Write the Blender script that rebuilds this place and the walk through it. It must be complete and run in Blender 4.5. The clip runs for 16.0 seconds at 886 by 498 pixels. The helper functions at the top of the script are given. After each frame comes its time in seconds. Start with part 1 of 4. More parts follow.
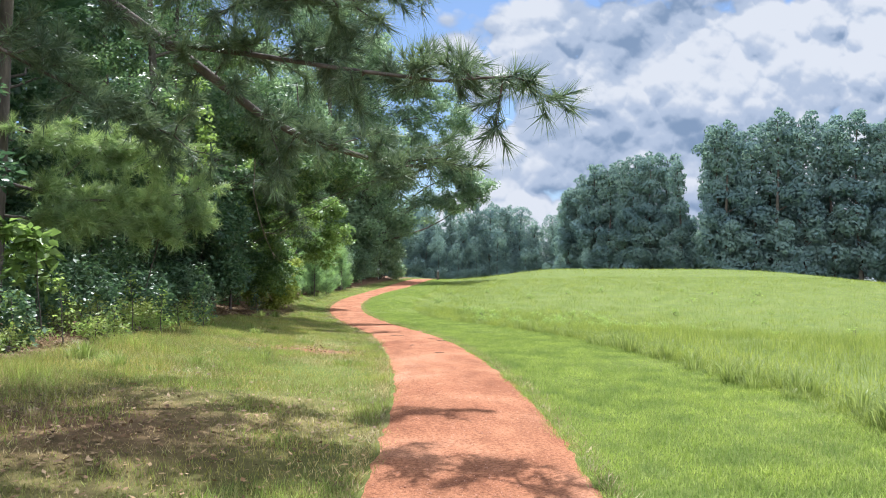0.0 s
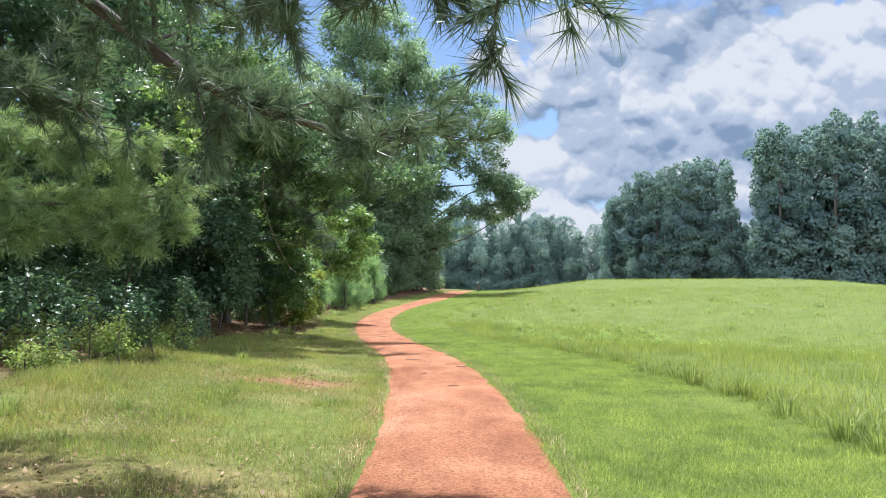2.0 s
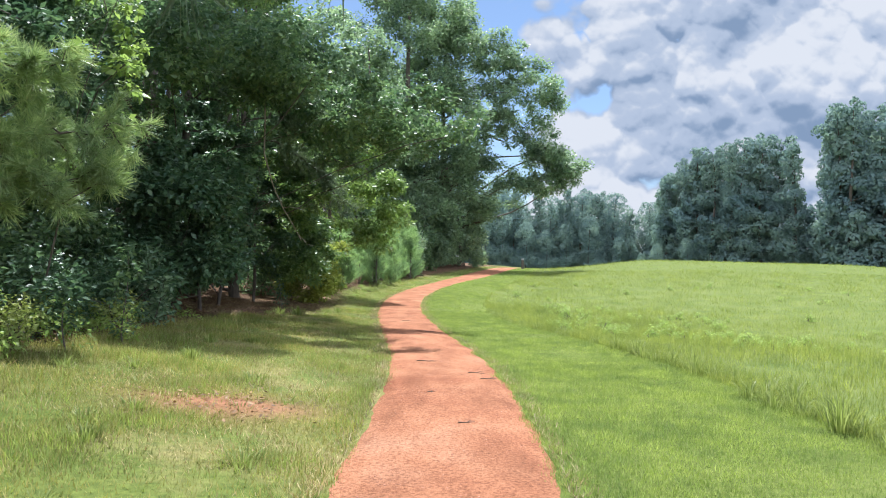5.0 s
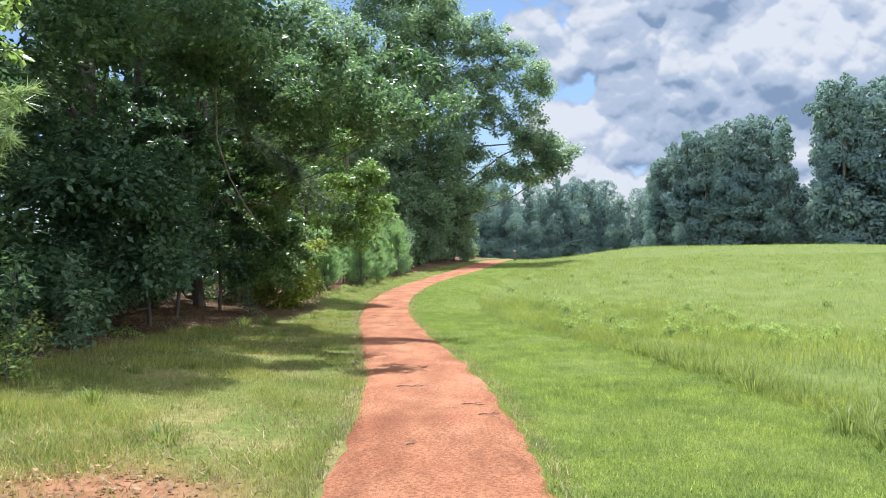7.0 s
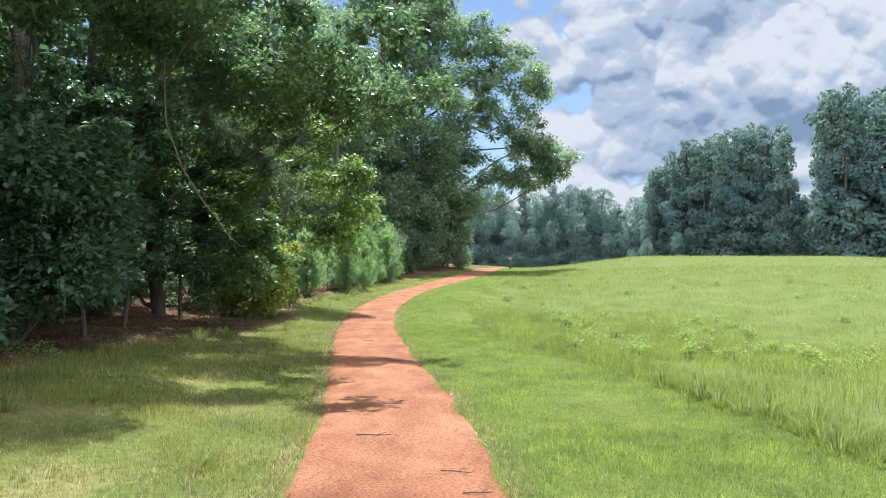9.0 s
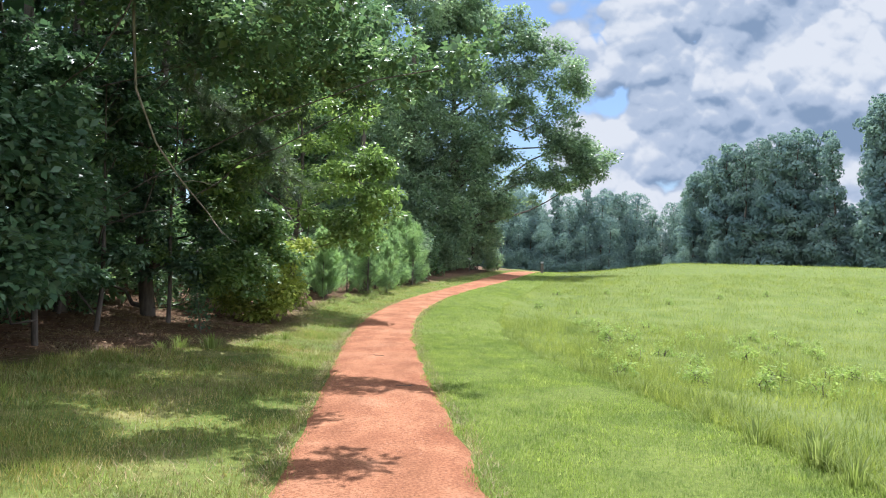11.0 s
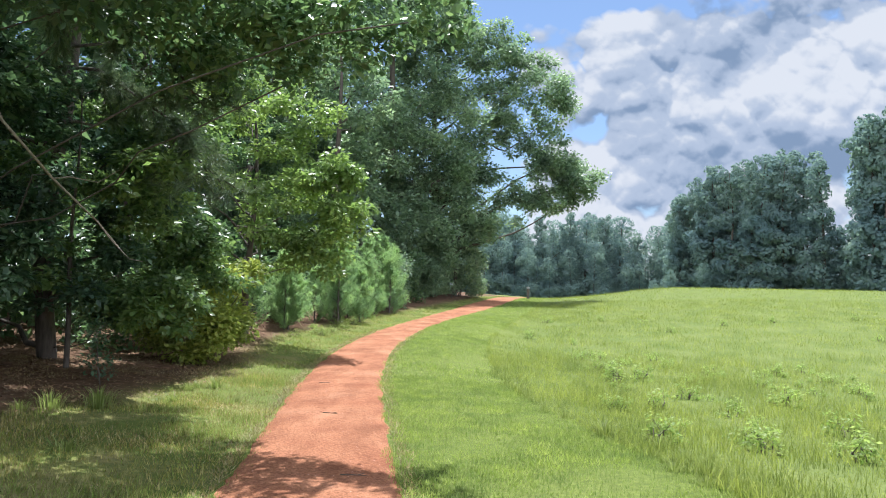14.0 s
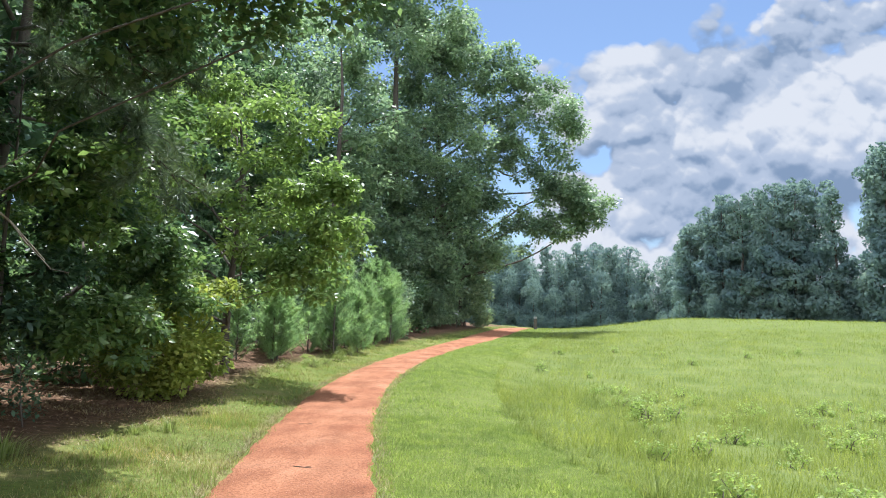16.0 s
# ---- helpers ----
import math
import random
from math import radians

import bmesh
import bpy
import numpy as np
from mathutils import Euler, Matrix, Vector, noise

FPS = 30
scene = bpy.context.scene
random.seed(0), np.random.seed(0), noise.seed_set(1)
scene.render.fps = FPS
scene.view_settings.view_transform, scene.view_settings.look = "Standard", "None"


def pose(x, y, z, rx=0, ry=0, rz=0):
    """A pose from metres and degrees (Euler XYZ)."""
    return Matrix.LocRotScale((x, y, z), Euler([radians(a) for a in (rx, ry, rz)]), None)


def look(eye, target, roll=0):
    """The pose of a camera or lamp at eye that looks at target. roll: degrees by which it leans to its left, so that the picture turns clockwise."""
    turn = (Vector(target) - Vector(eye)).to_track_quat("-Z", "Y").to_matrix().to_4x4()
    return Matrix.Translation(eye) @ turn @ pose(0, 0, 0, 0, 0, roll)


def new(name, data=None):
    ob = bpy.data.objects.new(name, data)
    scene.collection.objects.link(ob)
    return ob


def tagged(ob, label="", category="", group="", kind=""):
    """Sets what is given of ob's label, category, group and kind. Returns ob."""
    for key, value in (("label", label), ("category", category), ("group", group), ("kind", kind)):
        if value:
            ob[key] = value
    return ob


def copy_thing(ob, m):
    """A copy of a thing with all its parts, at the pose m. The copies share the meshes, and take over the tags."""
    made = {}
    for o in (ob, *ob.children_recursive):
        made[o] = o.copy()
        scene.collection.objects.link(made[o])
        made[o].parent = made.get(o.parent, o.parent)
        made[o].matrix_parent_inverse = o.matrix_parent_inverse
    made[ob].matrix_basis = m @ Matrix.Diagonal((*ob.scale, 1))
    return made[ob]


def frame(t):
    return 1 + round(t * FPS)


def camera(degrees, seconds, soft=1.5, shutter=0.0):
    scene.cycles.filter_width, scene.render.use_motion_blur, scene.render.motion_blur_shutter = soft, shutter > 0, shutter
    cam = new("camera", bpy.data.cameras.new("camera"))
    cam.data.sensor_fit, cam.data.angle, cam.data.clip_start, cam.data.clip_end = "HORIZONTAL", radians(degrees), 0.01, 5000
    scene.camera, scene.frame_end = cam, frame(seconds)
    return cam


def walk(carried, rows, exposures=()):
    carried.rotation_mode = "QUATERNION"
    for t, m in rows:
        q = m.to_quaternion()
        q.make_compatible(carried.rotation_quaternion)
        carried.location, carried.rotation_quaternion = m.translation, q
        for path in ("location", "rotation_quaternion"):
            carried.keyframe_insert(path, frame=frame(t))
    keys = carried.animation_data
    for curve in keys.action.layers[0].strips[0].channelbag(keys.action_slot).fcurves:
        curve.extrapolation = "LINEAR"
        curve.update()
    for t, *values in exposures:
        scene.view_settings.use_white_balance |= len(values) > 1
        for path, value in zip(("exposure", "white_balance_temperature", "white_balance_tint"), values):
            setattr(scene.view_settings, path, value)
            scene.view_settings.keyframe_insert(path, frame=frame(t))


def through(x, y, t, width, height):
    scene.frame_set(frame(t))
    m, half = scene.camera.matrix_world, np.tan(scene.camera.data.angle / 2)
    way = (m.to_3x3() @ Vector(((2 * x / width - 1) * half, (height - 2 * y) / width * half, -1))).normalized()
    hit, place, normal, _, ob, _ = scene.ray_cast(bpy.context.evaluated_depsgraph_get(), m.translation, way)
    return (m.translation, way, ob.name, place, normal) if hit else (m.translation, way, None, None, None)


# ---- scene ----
cam = camera(62.2, 16.0, soft=1.0)
PATH = [
    (0, (-0.517, 1.342, 1.716), (-0.345, 3.331, 1.826), 0.0),
    (0.5, (-0.275, 1.94, 1.751), (-0.126, 3.93, 1.896), -0.3),
    (1, (-0.12, 2.48, 1.785), (0.001, 4.47, 1.951), -0.5),
    (1.5, (-0.007, 3.092, 1.783), (0.093, 5.083, 1.947), -0.2),
    (2, (0.099, 3.684, 1.802), (0.153, 5.678, 1.943), -0.3),
    (2.5, (0.151, 4.317, 1.837), (0.139, 6.314, 1.955), 1.2),
    (3, (0.265, 4.926, 1.874), (0.227, 6.922, 1.993), 0.6),
    (3.5, (0.324, 5.525, 1.882), (0.284, 7.521, 1.999), 1.8),
    (4, (0.429, 6.152, 1.894), (0.364, 8.149, 1.989), 2.0),
    (4.2, (0.469, 6.379, 1.903), (0.401, 8.376, 1.987), 2.0),
    (6.3, (0.497, 8.756, 2.01), (0.437, 10.754, 2.077), 0.1),
    (6.5, (0.495, 9.007, 2.02), (0.441, 11.005, 2.086), -0.1),
    (7, (0.505, 9.556, 2.028), (0.459, 11.555, 2.083), -0.7),
    (7.5, (0.507, 10.104, 2.04), (0.471, 12.104, 2.074), -0.0),
    (8, (0.554, 10.659, 2.049), (0.514, 12.658, 2.078), -0.2),
    (8.5, (0.567, 11.173, 2.066), (0.541, 13.173, 2.115), 0.3),
    (9, (0.608, 11.746, 2.047), (0.576, 13.745, 2.121), 0.1),
    (9.5, (0.628, 12.32, 2.033), (0.558, 14.317, 2.109), 1.3),
    (9.7, (0.634, 12.551, 2.037), (0.544, 14.547, 2.118), 1.3),
    (11.8, (0.679, 15.101, 2.121), (0.55, 17.095, 2.193), 1.5),
    (12, (0.678, 15.339, 2.11), (0.54, 17.334, 2.177), 1.5),
    (12.5, (0.668, 15.837, 2.124), (0.51, 17.83, 2.186), 1.9),
    (13, (0.665, 16.374, 2.135), (0.51, 18.366, 2.209), 2.0),
    (13.5, (0.653, 16.862, 2.154), (0.537, 18.856, 2.261), 2.5),
    (14, (0.613, 17.382, 2.159), (0.544, 19.375, 2.309), 1.1),
    (14.5, (0.585, 17.899, 2.129), (0.555, 19.892, 2.301), 1.1),
    (15, (0.572, 18.424, 2.103), (0.522, 20.415, 2.288), 0.6),
    (15.5, (0.575, 18.919, 2.087), (0.505, 20.907, 2.302), 1.1),
    (16, (0.545, 19.461, 2.078), (0.463, 21.445, 2.312), 1.3),
]
walk(cam, [(t, look(e, a, r)) for t, e, a, r in PATH], [(0, 1.45, 5880, 11), (16, 1.45, 5880, 11)])

# ---- sky, sun, exposure ----
SUN_ELEV, SUN_AZ = radians(67), radians(5)          # azimuth from +y towards +x
sun_way = Vector((math.sin(SUN_AZ) * math.cos(SUN_ELEV), math.cos(SUN_AZ) * math.cos(SUN_ELEV), math.sin(SUN_ELEV)))
sun = new("sun", bpy.data.lights.new("sun", "SUN"))
sun.data.energy, sun.data.angle, sun.data.color = 3.7, radians(0.6), (1.0, 0.97, 0.92)
sun.matrix_world = look(sun_way * 100, (0, 0, 0))


def sky():
    w = bpy.data.worlds.new("sky")
    scene.world = w
    w.use_nodes = True
    nt = w.node_tree
    nt.nodes.clear()
    n, l = nt.nodes.new, nt.links.new
    out, mix = n("ShaderNodeOutputWorld"), n("ShaderNodeMixShader")
    blue, white = n("ShaderNodeBackground"), n("ShaderNodeBackground")
    st = n("ShaderNodeTexSky")
    st.sky_type, st.sun_disc = "NISHITA", False
    st.sun_elevation, st.sun_rotation, st.dust_density, st.air_density = SUN_ELEV, SUN_AZ, 0.4, 1.0
    blue.inputs["Strength"].default_value = 0.052
    l(st.outputs[0], blue.inputs["Color"])
    # cumulus banked up ahead: bounded above by a slanting line, heaped in domes at three sizes
    tc, sep = n("ShaderNodeTexCoord"), n("ShaderNodeSeparateXYZ")
    l(tc.outputs["Generated"], sep.inputs[0])

    def calc(op, a, c):
        m = n("ShaderNodeMath")
        m.operation = op
        for sock, val in zip(m.inputs, (a, c)):
            if isinstance(val, (int, float)):
                sock.default_value = val
            else:
                l(val, sock)
        return m.outputs[0]

    def billow(vec, scale, detail, rough, shift):
        mp, t = n("ShaderNodeMapping"), n("ShaderNodeTexNoise")
        mp.inputs["Location"].default_value = shift
        t.inputs["Scale"].default_value, t.inputs["Detail"].default_value, t.inputs["Roughness"].default_value = scale, detail, rough
        l(vec, mp.inputs["Vector"]); l(mp.outputs[0], t.inputs["Vector"])
        return t.outputs[0]

    depth = calc("MAXIMUM", sep.outputs["Y"], 0.05)
    across, up = calc("DIVIDE", sep.outputs["X"], depth), calc("DIVIDE", sep.outputs["Z"], depth)
    flat = n("ShaderNodeCombineXYZ")
    l(across, flat.inputs["X"]); l(calc("MULTIPLY", up, 1.15), flat.inputs["Y"])

    def domes(scale, rise=0.0):
        """Rounded heads with creases between them, frayed by a finer noise."""
        mp, t, fray, add = n("ShaderNodeMapping"), n("ShaderNodeTexVoronoi"), n("ShaderNodeTexNoise"), n("ShaderNodeVectorMath")
        mp.inputs["Location"].default_value = (0.37 - rise * 0.15, 0.11 + rise, 0.2)
        l(flat.outputs[0], mp.inputs["Vector"])
        fray.inputs["Scale"].default_value, fray.inputs["Detail"].default_value, fray.inputs["Roughness"].default_value = scale * 1.6, 3, 0.55
        l(mp.outputs[0], fray.inputs["Vector"])
        add.operation = "MULTIPLY_ADD"
        add.inputs[1].default_value = (0.55 / scale,) * 3
        l(fray.outputs["Color"], add.inputs[0]); l(mp.outputs[0], add.inputs[2])
        t.feature = "SMOOTH_F1"
        t.inputs["Scale"].default_value, t.inputs["Smoothness"].default_value = scale, 0.12
        l(add.outputs[0], t.inputs["Vector"])
        return calc("SUBTRACT", 0.45, calc("POWER", t.outputs["Distance"], 2.0))

    SIZES = ((6.5, 0.55, 0.04), (15.0, 0.34, 0.018), (36.0, 0.14, 0.007))
    heap = [(domes(q), w, q, r) for q, w, r in SIZES]
    lumps = 0.0
    for h, w, q, r in heap:
        lumps = calc("ADD", calc("MULTIPLY", h, w), lumps)
    side = calc("MULTIPLY", calc("SUBTRACT", across, 0.085), 3.2)
    top = calc("MULTIPLY", calc("SUBTRACT", calc("ADD", calc("MULTIPLY", across, 0.45), 0.285), up), 4.2)
    inside = calc("MINIMUM", calc("MINIMUM", side, top), 0.34)
    loose = calc("MULTIPLY", calc("SUBTRACT", billow(flat.outputs[0], 5.0, 3, 0.5, (0.3, 0.1, 0.6)), 0.5), 0.75)
    body = calc("SUBTRACT", calc("ADD", calc("ADD", inside, loose), lumps), 0.12)
    # unseen cloud cover thickens towards the back, added to raise the fill light
    ahead = calc("ADD", calc("MULTIPLY", calc("MAXIMUM", sep.outputs["Y"], 0.0), 0.3), 0.36)
    wisps = calc("MULTIPLY", calc("SUBTRACT", billow(tc.outputs["Generated"], 2.6, 8, 0.6, (0.9, 0.2, 0.1)), ahead), 2.0)
    ramp = n("ShaderNodeValToRGB")
    ramp.color_ramp.elements[0].position, ramp.color_ramp.elements[1].position = 0.0, 0.09
    l(calc("MAXIMUM", body, wisps), ramp.inputs[0])

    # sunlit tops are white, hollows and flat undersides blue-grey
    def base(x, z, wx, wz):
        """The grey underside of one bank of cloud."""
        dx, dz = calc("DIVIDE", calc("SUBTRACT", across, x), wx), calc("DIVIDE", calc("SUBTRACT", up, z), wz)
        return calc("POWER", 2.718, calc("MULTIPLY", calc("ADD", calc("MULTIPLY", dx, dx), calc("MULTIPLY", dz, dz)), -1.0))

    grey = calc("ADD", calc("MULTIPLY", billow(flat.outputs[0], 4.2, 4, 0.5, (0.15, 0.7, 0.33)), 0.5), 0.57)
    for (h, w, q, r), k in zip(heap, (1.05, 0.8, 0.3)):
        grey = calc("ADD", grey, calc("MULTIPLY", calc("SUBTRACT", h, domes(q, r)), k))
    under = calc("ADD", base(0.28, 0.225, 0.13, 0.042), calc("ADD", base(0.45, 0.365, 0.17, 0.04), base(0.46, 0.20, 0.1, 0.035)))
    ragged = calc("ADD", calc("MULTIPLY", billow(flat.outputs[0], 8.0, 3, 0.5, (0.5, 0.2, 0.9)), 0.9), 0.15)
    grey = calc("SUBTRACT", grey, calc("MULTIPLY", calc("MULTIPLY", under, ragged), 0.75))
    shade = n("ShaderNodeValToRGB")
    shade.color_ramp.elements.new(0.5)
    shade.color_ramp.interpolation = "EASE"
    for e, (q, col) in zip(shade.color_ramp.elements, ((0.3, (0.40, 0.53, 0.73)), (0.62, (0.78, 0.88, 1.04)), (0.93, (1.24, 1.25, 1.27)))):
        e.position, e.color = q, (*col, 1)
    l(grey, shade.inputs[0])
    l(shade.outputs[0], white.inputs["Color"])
    # clouds away from the sun's side are brightened, an added unseen fill on shaded foliage
    away = n("ShaderNodeMapRange")
    away.interpolation_type = "SMOOTHSTEP"
    for k, val in (("From Min", 0.25), ("From Max", -0.6), ("To Min", 0.235), ("To Max", 0.85)):
        away.inputs[k].default_value = val
    l(sep.outputs["Y"], away.inputs["Value"])
    l(away.outputs[0], white.inputs["Strength"])
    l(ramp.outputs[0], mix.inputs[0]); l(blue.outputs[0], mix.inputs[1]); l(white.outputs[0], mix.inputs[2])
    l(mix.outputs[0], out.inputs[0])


sky()


# ---- materials ----
def material(name):
    m = bpy.data.materials.new(name)
    m.use_nodes = True
    nt = m.node_tree
    return m, nt, nt.nodes["Principled BSDF"], nt.nodes["Material Output"]


def noise_ramp(nt, vec, scale, stops, detail=6, rough=0.55):
    t, r = nt.nodes.new("ShaderNodeTexNoise"), nt.nodes.new("ShaderNodeValToRGB")
    t.inputs["Scale"].default_value, t.inputs["Detail"].default_value, t.inputs["Roughness"].default_value = scale, detail, rough
    nt.links.new(vec, t.inputs["Vector"])
    while len(r.color_ramp.elements) < len(stops):
        r.color_ramp.elements.new(0.5)
    for e, (p, c) in zip(r.color_ramp.elements, stops):
        e.position, e.color = p, (*c, 1)
    nt.links.new(t.outputs[0], r.inputs[0])
    return r.outputs[0], t.outputs[0]


def mixed(nt, a, b, fac, blend="MIX"):
    m = nt.nodes.new("ShaderNodeMix")
    m.data_type, m.blend_type = "RGBA", blend
    for sock, val in ((m.inputs[0], fac), (m.inputs[6], a), (m.inputs[7], b)):
        if isinstance(val, bpy.types.NodeSocket):
            nt.links.new(val, sock)
        elif isinstance(val, (int, float)):
            sock.default_value = val
        else:
            sock.default_value = (*val, 1)
    return m.outputs[2]


def bump(nt, bsdf, height, strength, dist):
    b = nt.nodes.new("ShaderNodeBump")
    b.inputs["Strength"].default_value, b.inputs["Distance"].default_value = strength, dist
    nt.links.new(height, b.inputs["Height"])
    nt.links.new(b.outputs[0], bsdf.inputs["Normal"])


def leaf_material(name, dark, mid, light, through=0.35, rough=0.42, patch=0.6, gloss=0.25):
    """Leaves: each its own shade, whole sprays lighter or darker, light coming through."""
    m, nt, p, out = material(name)
    g, tc = nt.nodes.new("ShaderNodeNewGeometry"), nt.nodes.new("ShaderNodeTexCoord")
    r = nt.nodes.new("ShaderNodeValToRGB")
    r.color_ramp.elements.new(0.5)
    for e, (q, c) in zip(r.color_ramp.elements, ((0.0, dark), (0.55, mid), (1.0, light))):
        e.position, e.color = q, (*c, 1)
    nt.links.new(g.outputs["Random Per Island"], r.inputs[0])
    spray, _ = noise_ramp(nt, tc.outputs["Object"], patch, [(0.35, (0.7, 0.75, 0.77)), (0.65, (1.2, 1.16, 1.0))], 3)
    col = mixed(nt, r.outputs[0], spray, 1.0, "MULTIPLY")
    nt.links.new(col, p.inputs["Base Color"])
    p.inputs["Roughness"].default_value = rough
    p.inputs["Specular IOR Level"].default_value = gloss
    tr, mx = nt.nodes.new("ShaderNodeBsdfTranslucent"), nt.nodes.new("ShaderNodeMixShader")
    nt.links.new(mixed(nt, col, (0.97, 1.0, 0.76), 1.0, "MULTIPLY"), tr.inputs["Color"])
    mx.inputs[0].default_value = through
    nt.links.new(p.outputs[0], mx.inputs[1]); nt.links.new(tr.outputs[0], mx.inputs[2])
    nt.links.new(mx.outputs[0], out.inputs[0])
    return m


def bark_material(name, a, b, scale=9):
    m, nt, p, out = material(name)
    tc, mp = nt.nodes.new("ShaderNodeTexCoord"), nt.nodes.new("ShaderNodeMapping")
    mp.inputs["Scale"].default_value = (1, 1, 0.25)
    nt.links.new(tc.outputs["Object"], mp.inputs["Vector"])
    c, h = noise_ramp(nt, mp.outputs[0], scale, [(0.3, a), (0.7, b)], 8, 0.65)
    nt.links.new(c, p.inputs["Base Color"])
    p.inputs["Roughness"].default_value = 0.92
    bump(nt, p, h, 0.8, 0.03)
    return m


def ground_material():
    m, nt, p, out = material("turf")
    tc = nt.nodes.new("ShaderNodeTexCoord")
    v = tc.outputs["Object"]
    broad, _ = noise_ramp(nt, v, 0.35, [(0.36, (0.10, 0.135, 0.03)), (0.62, (0.14, 0.17, 0.045))], 5)
    fine, h = noise_ramp(nt, v, 14, [(0.3, (0.5, 0.55, 0.5)), (0.7, (1.25, 1.2, 1.1))], 8, 0.7)
    straw, _ = noise_ramp(nt, v, 0.8, [(0.5, (0, 0, 0)), (0.66, (0.6, 0.6, 0.6))], 6, 0.6)
    strip = nt.nodes.new("ShaderNodeAttribute")
    strip.attribute_name = "mown"
    straw = mixed(nt, straw, (0.0, 0.0, 0.0), strip.outputs["Fac"])
    col = mixed(nt, mixed(nt, broad, (0.3, 0.24, 0.12), straw), fine, 1.0, "MULTIPLY")
    # paler growth in the meadow
    mead = nt.nodes.new("ShaderNodeAttribute")
    mead.attribute_name = "meadow"
    pale, _ = noise_ramp(nt, v, 0.6, [(0.35, (0.1, 0.135, 0.034)), (0.65, (0.145, 0.172, 0.055))], 7, 0.65)
    col = mixed(nt, col, mixed(nt, pale, fine, 0.6, "MULTIPLY"), mead.outputs["Fac"])
    # leaf litter and bare red-brown soil under the trees
    att = nt.nodes.new("ShaderNodeAttribute")
    att.attribute_name = "litter"
    lit, _ = noise_ramp(nt, v, 5, [(0.3, (0.06, 0.036, 0.023)), (0.55, (0.13, 0.075, 0.045)), (0.75, (0.25, 0.15, 0.09))], 8, 0.7)
    col = mixed(nt, col, lit, att.outputs["Fac"])
    bald = nt.nodes.new("ShaderNodeAttribute")
    bald.attribute_name = "clay"
    soil, _ = noise_ramp(nt, v, 7, [(0.35, (0.2, 0.085, 0.045)), (0.65, (0.36, 0.17, 0.1))], 7, 0.7)
    col = mixed(nt, col, soil, bald.outputs["Fac"])
    nt.links.new(col, p.inputs["Base Color"])
    p.inputs["Roughness"].default_value, p.inputs["Specular IOR Level"].default_value = 0.95, 0.1
    bump(nt, p, h, 0.6, 0.04)
    return m


def clay_material():
    m, nt, p, out = material("red_clay")
    tc = nt.nodes.new("ShaderNodeTexCoord")
    v = tc.outputs["Object"]
    broad, _ = noise_ramp(nt, v, 0.9, [(0.3, (0.23, 0.089, 0.045)), (0.55, (0.315, 0.138, 0.073)), (0.75, (0.39, 0.194, 0.114))], 5)
    grit, h = noise_ramp(nt, v, 38, [(0.38, (0.55, 0.5, 0.48)), (0.5, (1.0, 1.0, 1.0)), (0.63, (1.3, 1.33, 1.36))], 6, 0.75)
    mp = nt.nodes.new("ShaderNodeMapping")
    mp.inputs["Scale"].default_value = (1, 0.35, 1)
    nt.links.new(v, mp.inputs["Vector"])
    worn, _ = noise_ramp(nt, mp.outputs[0], 2.6, [(0.33, (0.72, 0.69, 0.67)), (0.6, (1.07, 1.08, 1.08))], 6, 0.65)
    col = mixed(nt, mixed(nt, broad, grit, 1.0, "MULTIPLY"), worn, 1.0, "MULTIPLY")
    nt.links.new(col, p.inputs["Base Color"])
    p.inputs["Roughness"].default_value, p.inputs["Specular IOR Level"].default_value = 0.95, 0.15
    bump(nt, p, h, 0.9, 0.02)
    return m


def plain_material(name, a, b, scale=12, rough=0.8):
    m, nt, p, out = material(name)
    tc = nt.nodes.new("ShaderNodeTexCoord")
    c, h = noise_ramp(nt, tc.outputs["Object"], scale, [(0.35, a), (0.65, b)])
    nt.links.new(c, p.inputs["Base Color"])
    p.inputs["Roughness"].default_value = rough
    bump(nt, p, h, 0.3, 0.01)
    return m


TURF, CLAY = ground_material(), clay_material()
OAK = leaf_material("oak_leaf", (0.072, 0.13, 0.073), (0.12, 0.2, 0.106), (0.195, 0.28, 0.135), 0.57, 0.36, 0.6, 0.55)
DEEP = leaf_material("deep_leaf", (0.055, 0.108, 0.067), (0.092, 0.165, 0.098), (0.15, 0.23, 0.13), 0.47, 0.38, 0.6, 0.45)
SPRAY = leaf_material("drooping_leaf", (0.085, 0.15, 0.06), (0.135, 0.22, 0.085), (0.22, 0.31, 0.115), 0.58, 0.36, 0.6, 0.55)
BRIGHT = leaf_material("bright_leaf", (0.14, 0.215, 0.07), (0.215, 0.315, 0.1), (0.32, 0.42, 0.15), 0.6, 0.38, 0.6, 0.55)
# paler than true sweetgum leaves; some haze is mixed into the colour
GUM = leaf_material("gum_leaf", (0.16, 0.235, 0.165), (0.225, 0.32, 0.215), (0.31, 0.4, 0.275), 0.64, 0.38, 0.6, 0.6)
# pale blue-grey: the haze of distance is painted into these leaves
FAR = leaf_material("haze_tinted_leaf", (0.2, 0.285, 0.305), (0.22, 0.305, 0.32), (0.245, 0.325, 0.33), 0.55, 0.95, 0.12, 0.03)
# one pine needle twice: NEEDLE brightened as sunlit, SHADY darkened as backlit
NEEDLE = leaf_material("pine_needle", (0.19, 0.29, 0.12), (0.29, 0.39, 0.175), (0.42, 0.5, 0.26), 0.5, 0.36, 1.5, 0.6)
SHADY = leaf_material("shade_darkened_needle", (0.085, 0.125, 0.08), (0.12, 0.17, 0.108), (0.19, 0.245, 0.155), 0.42, 0.45, 1.5, 0.4)
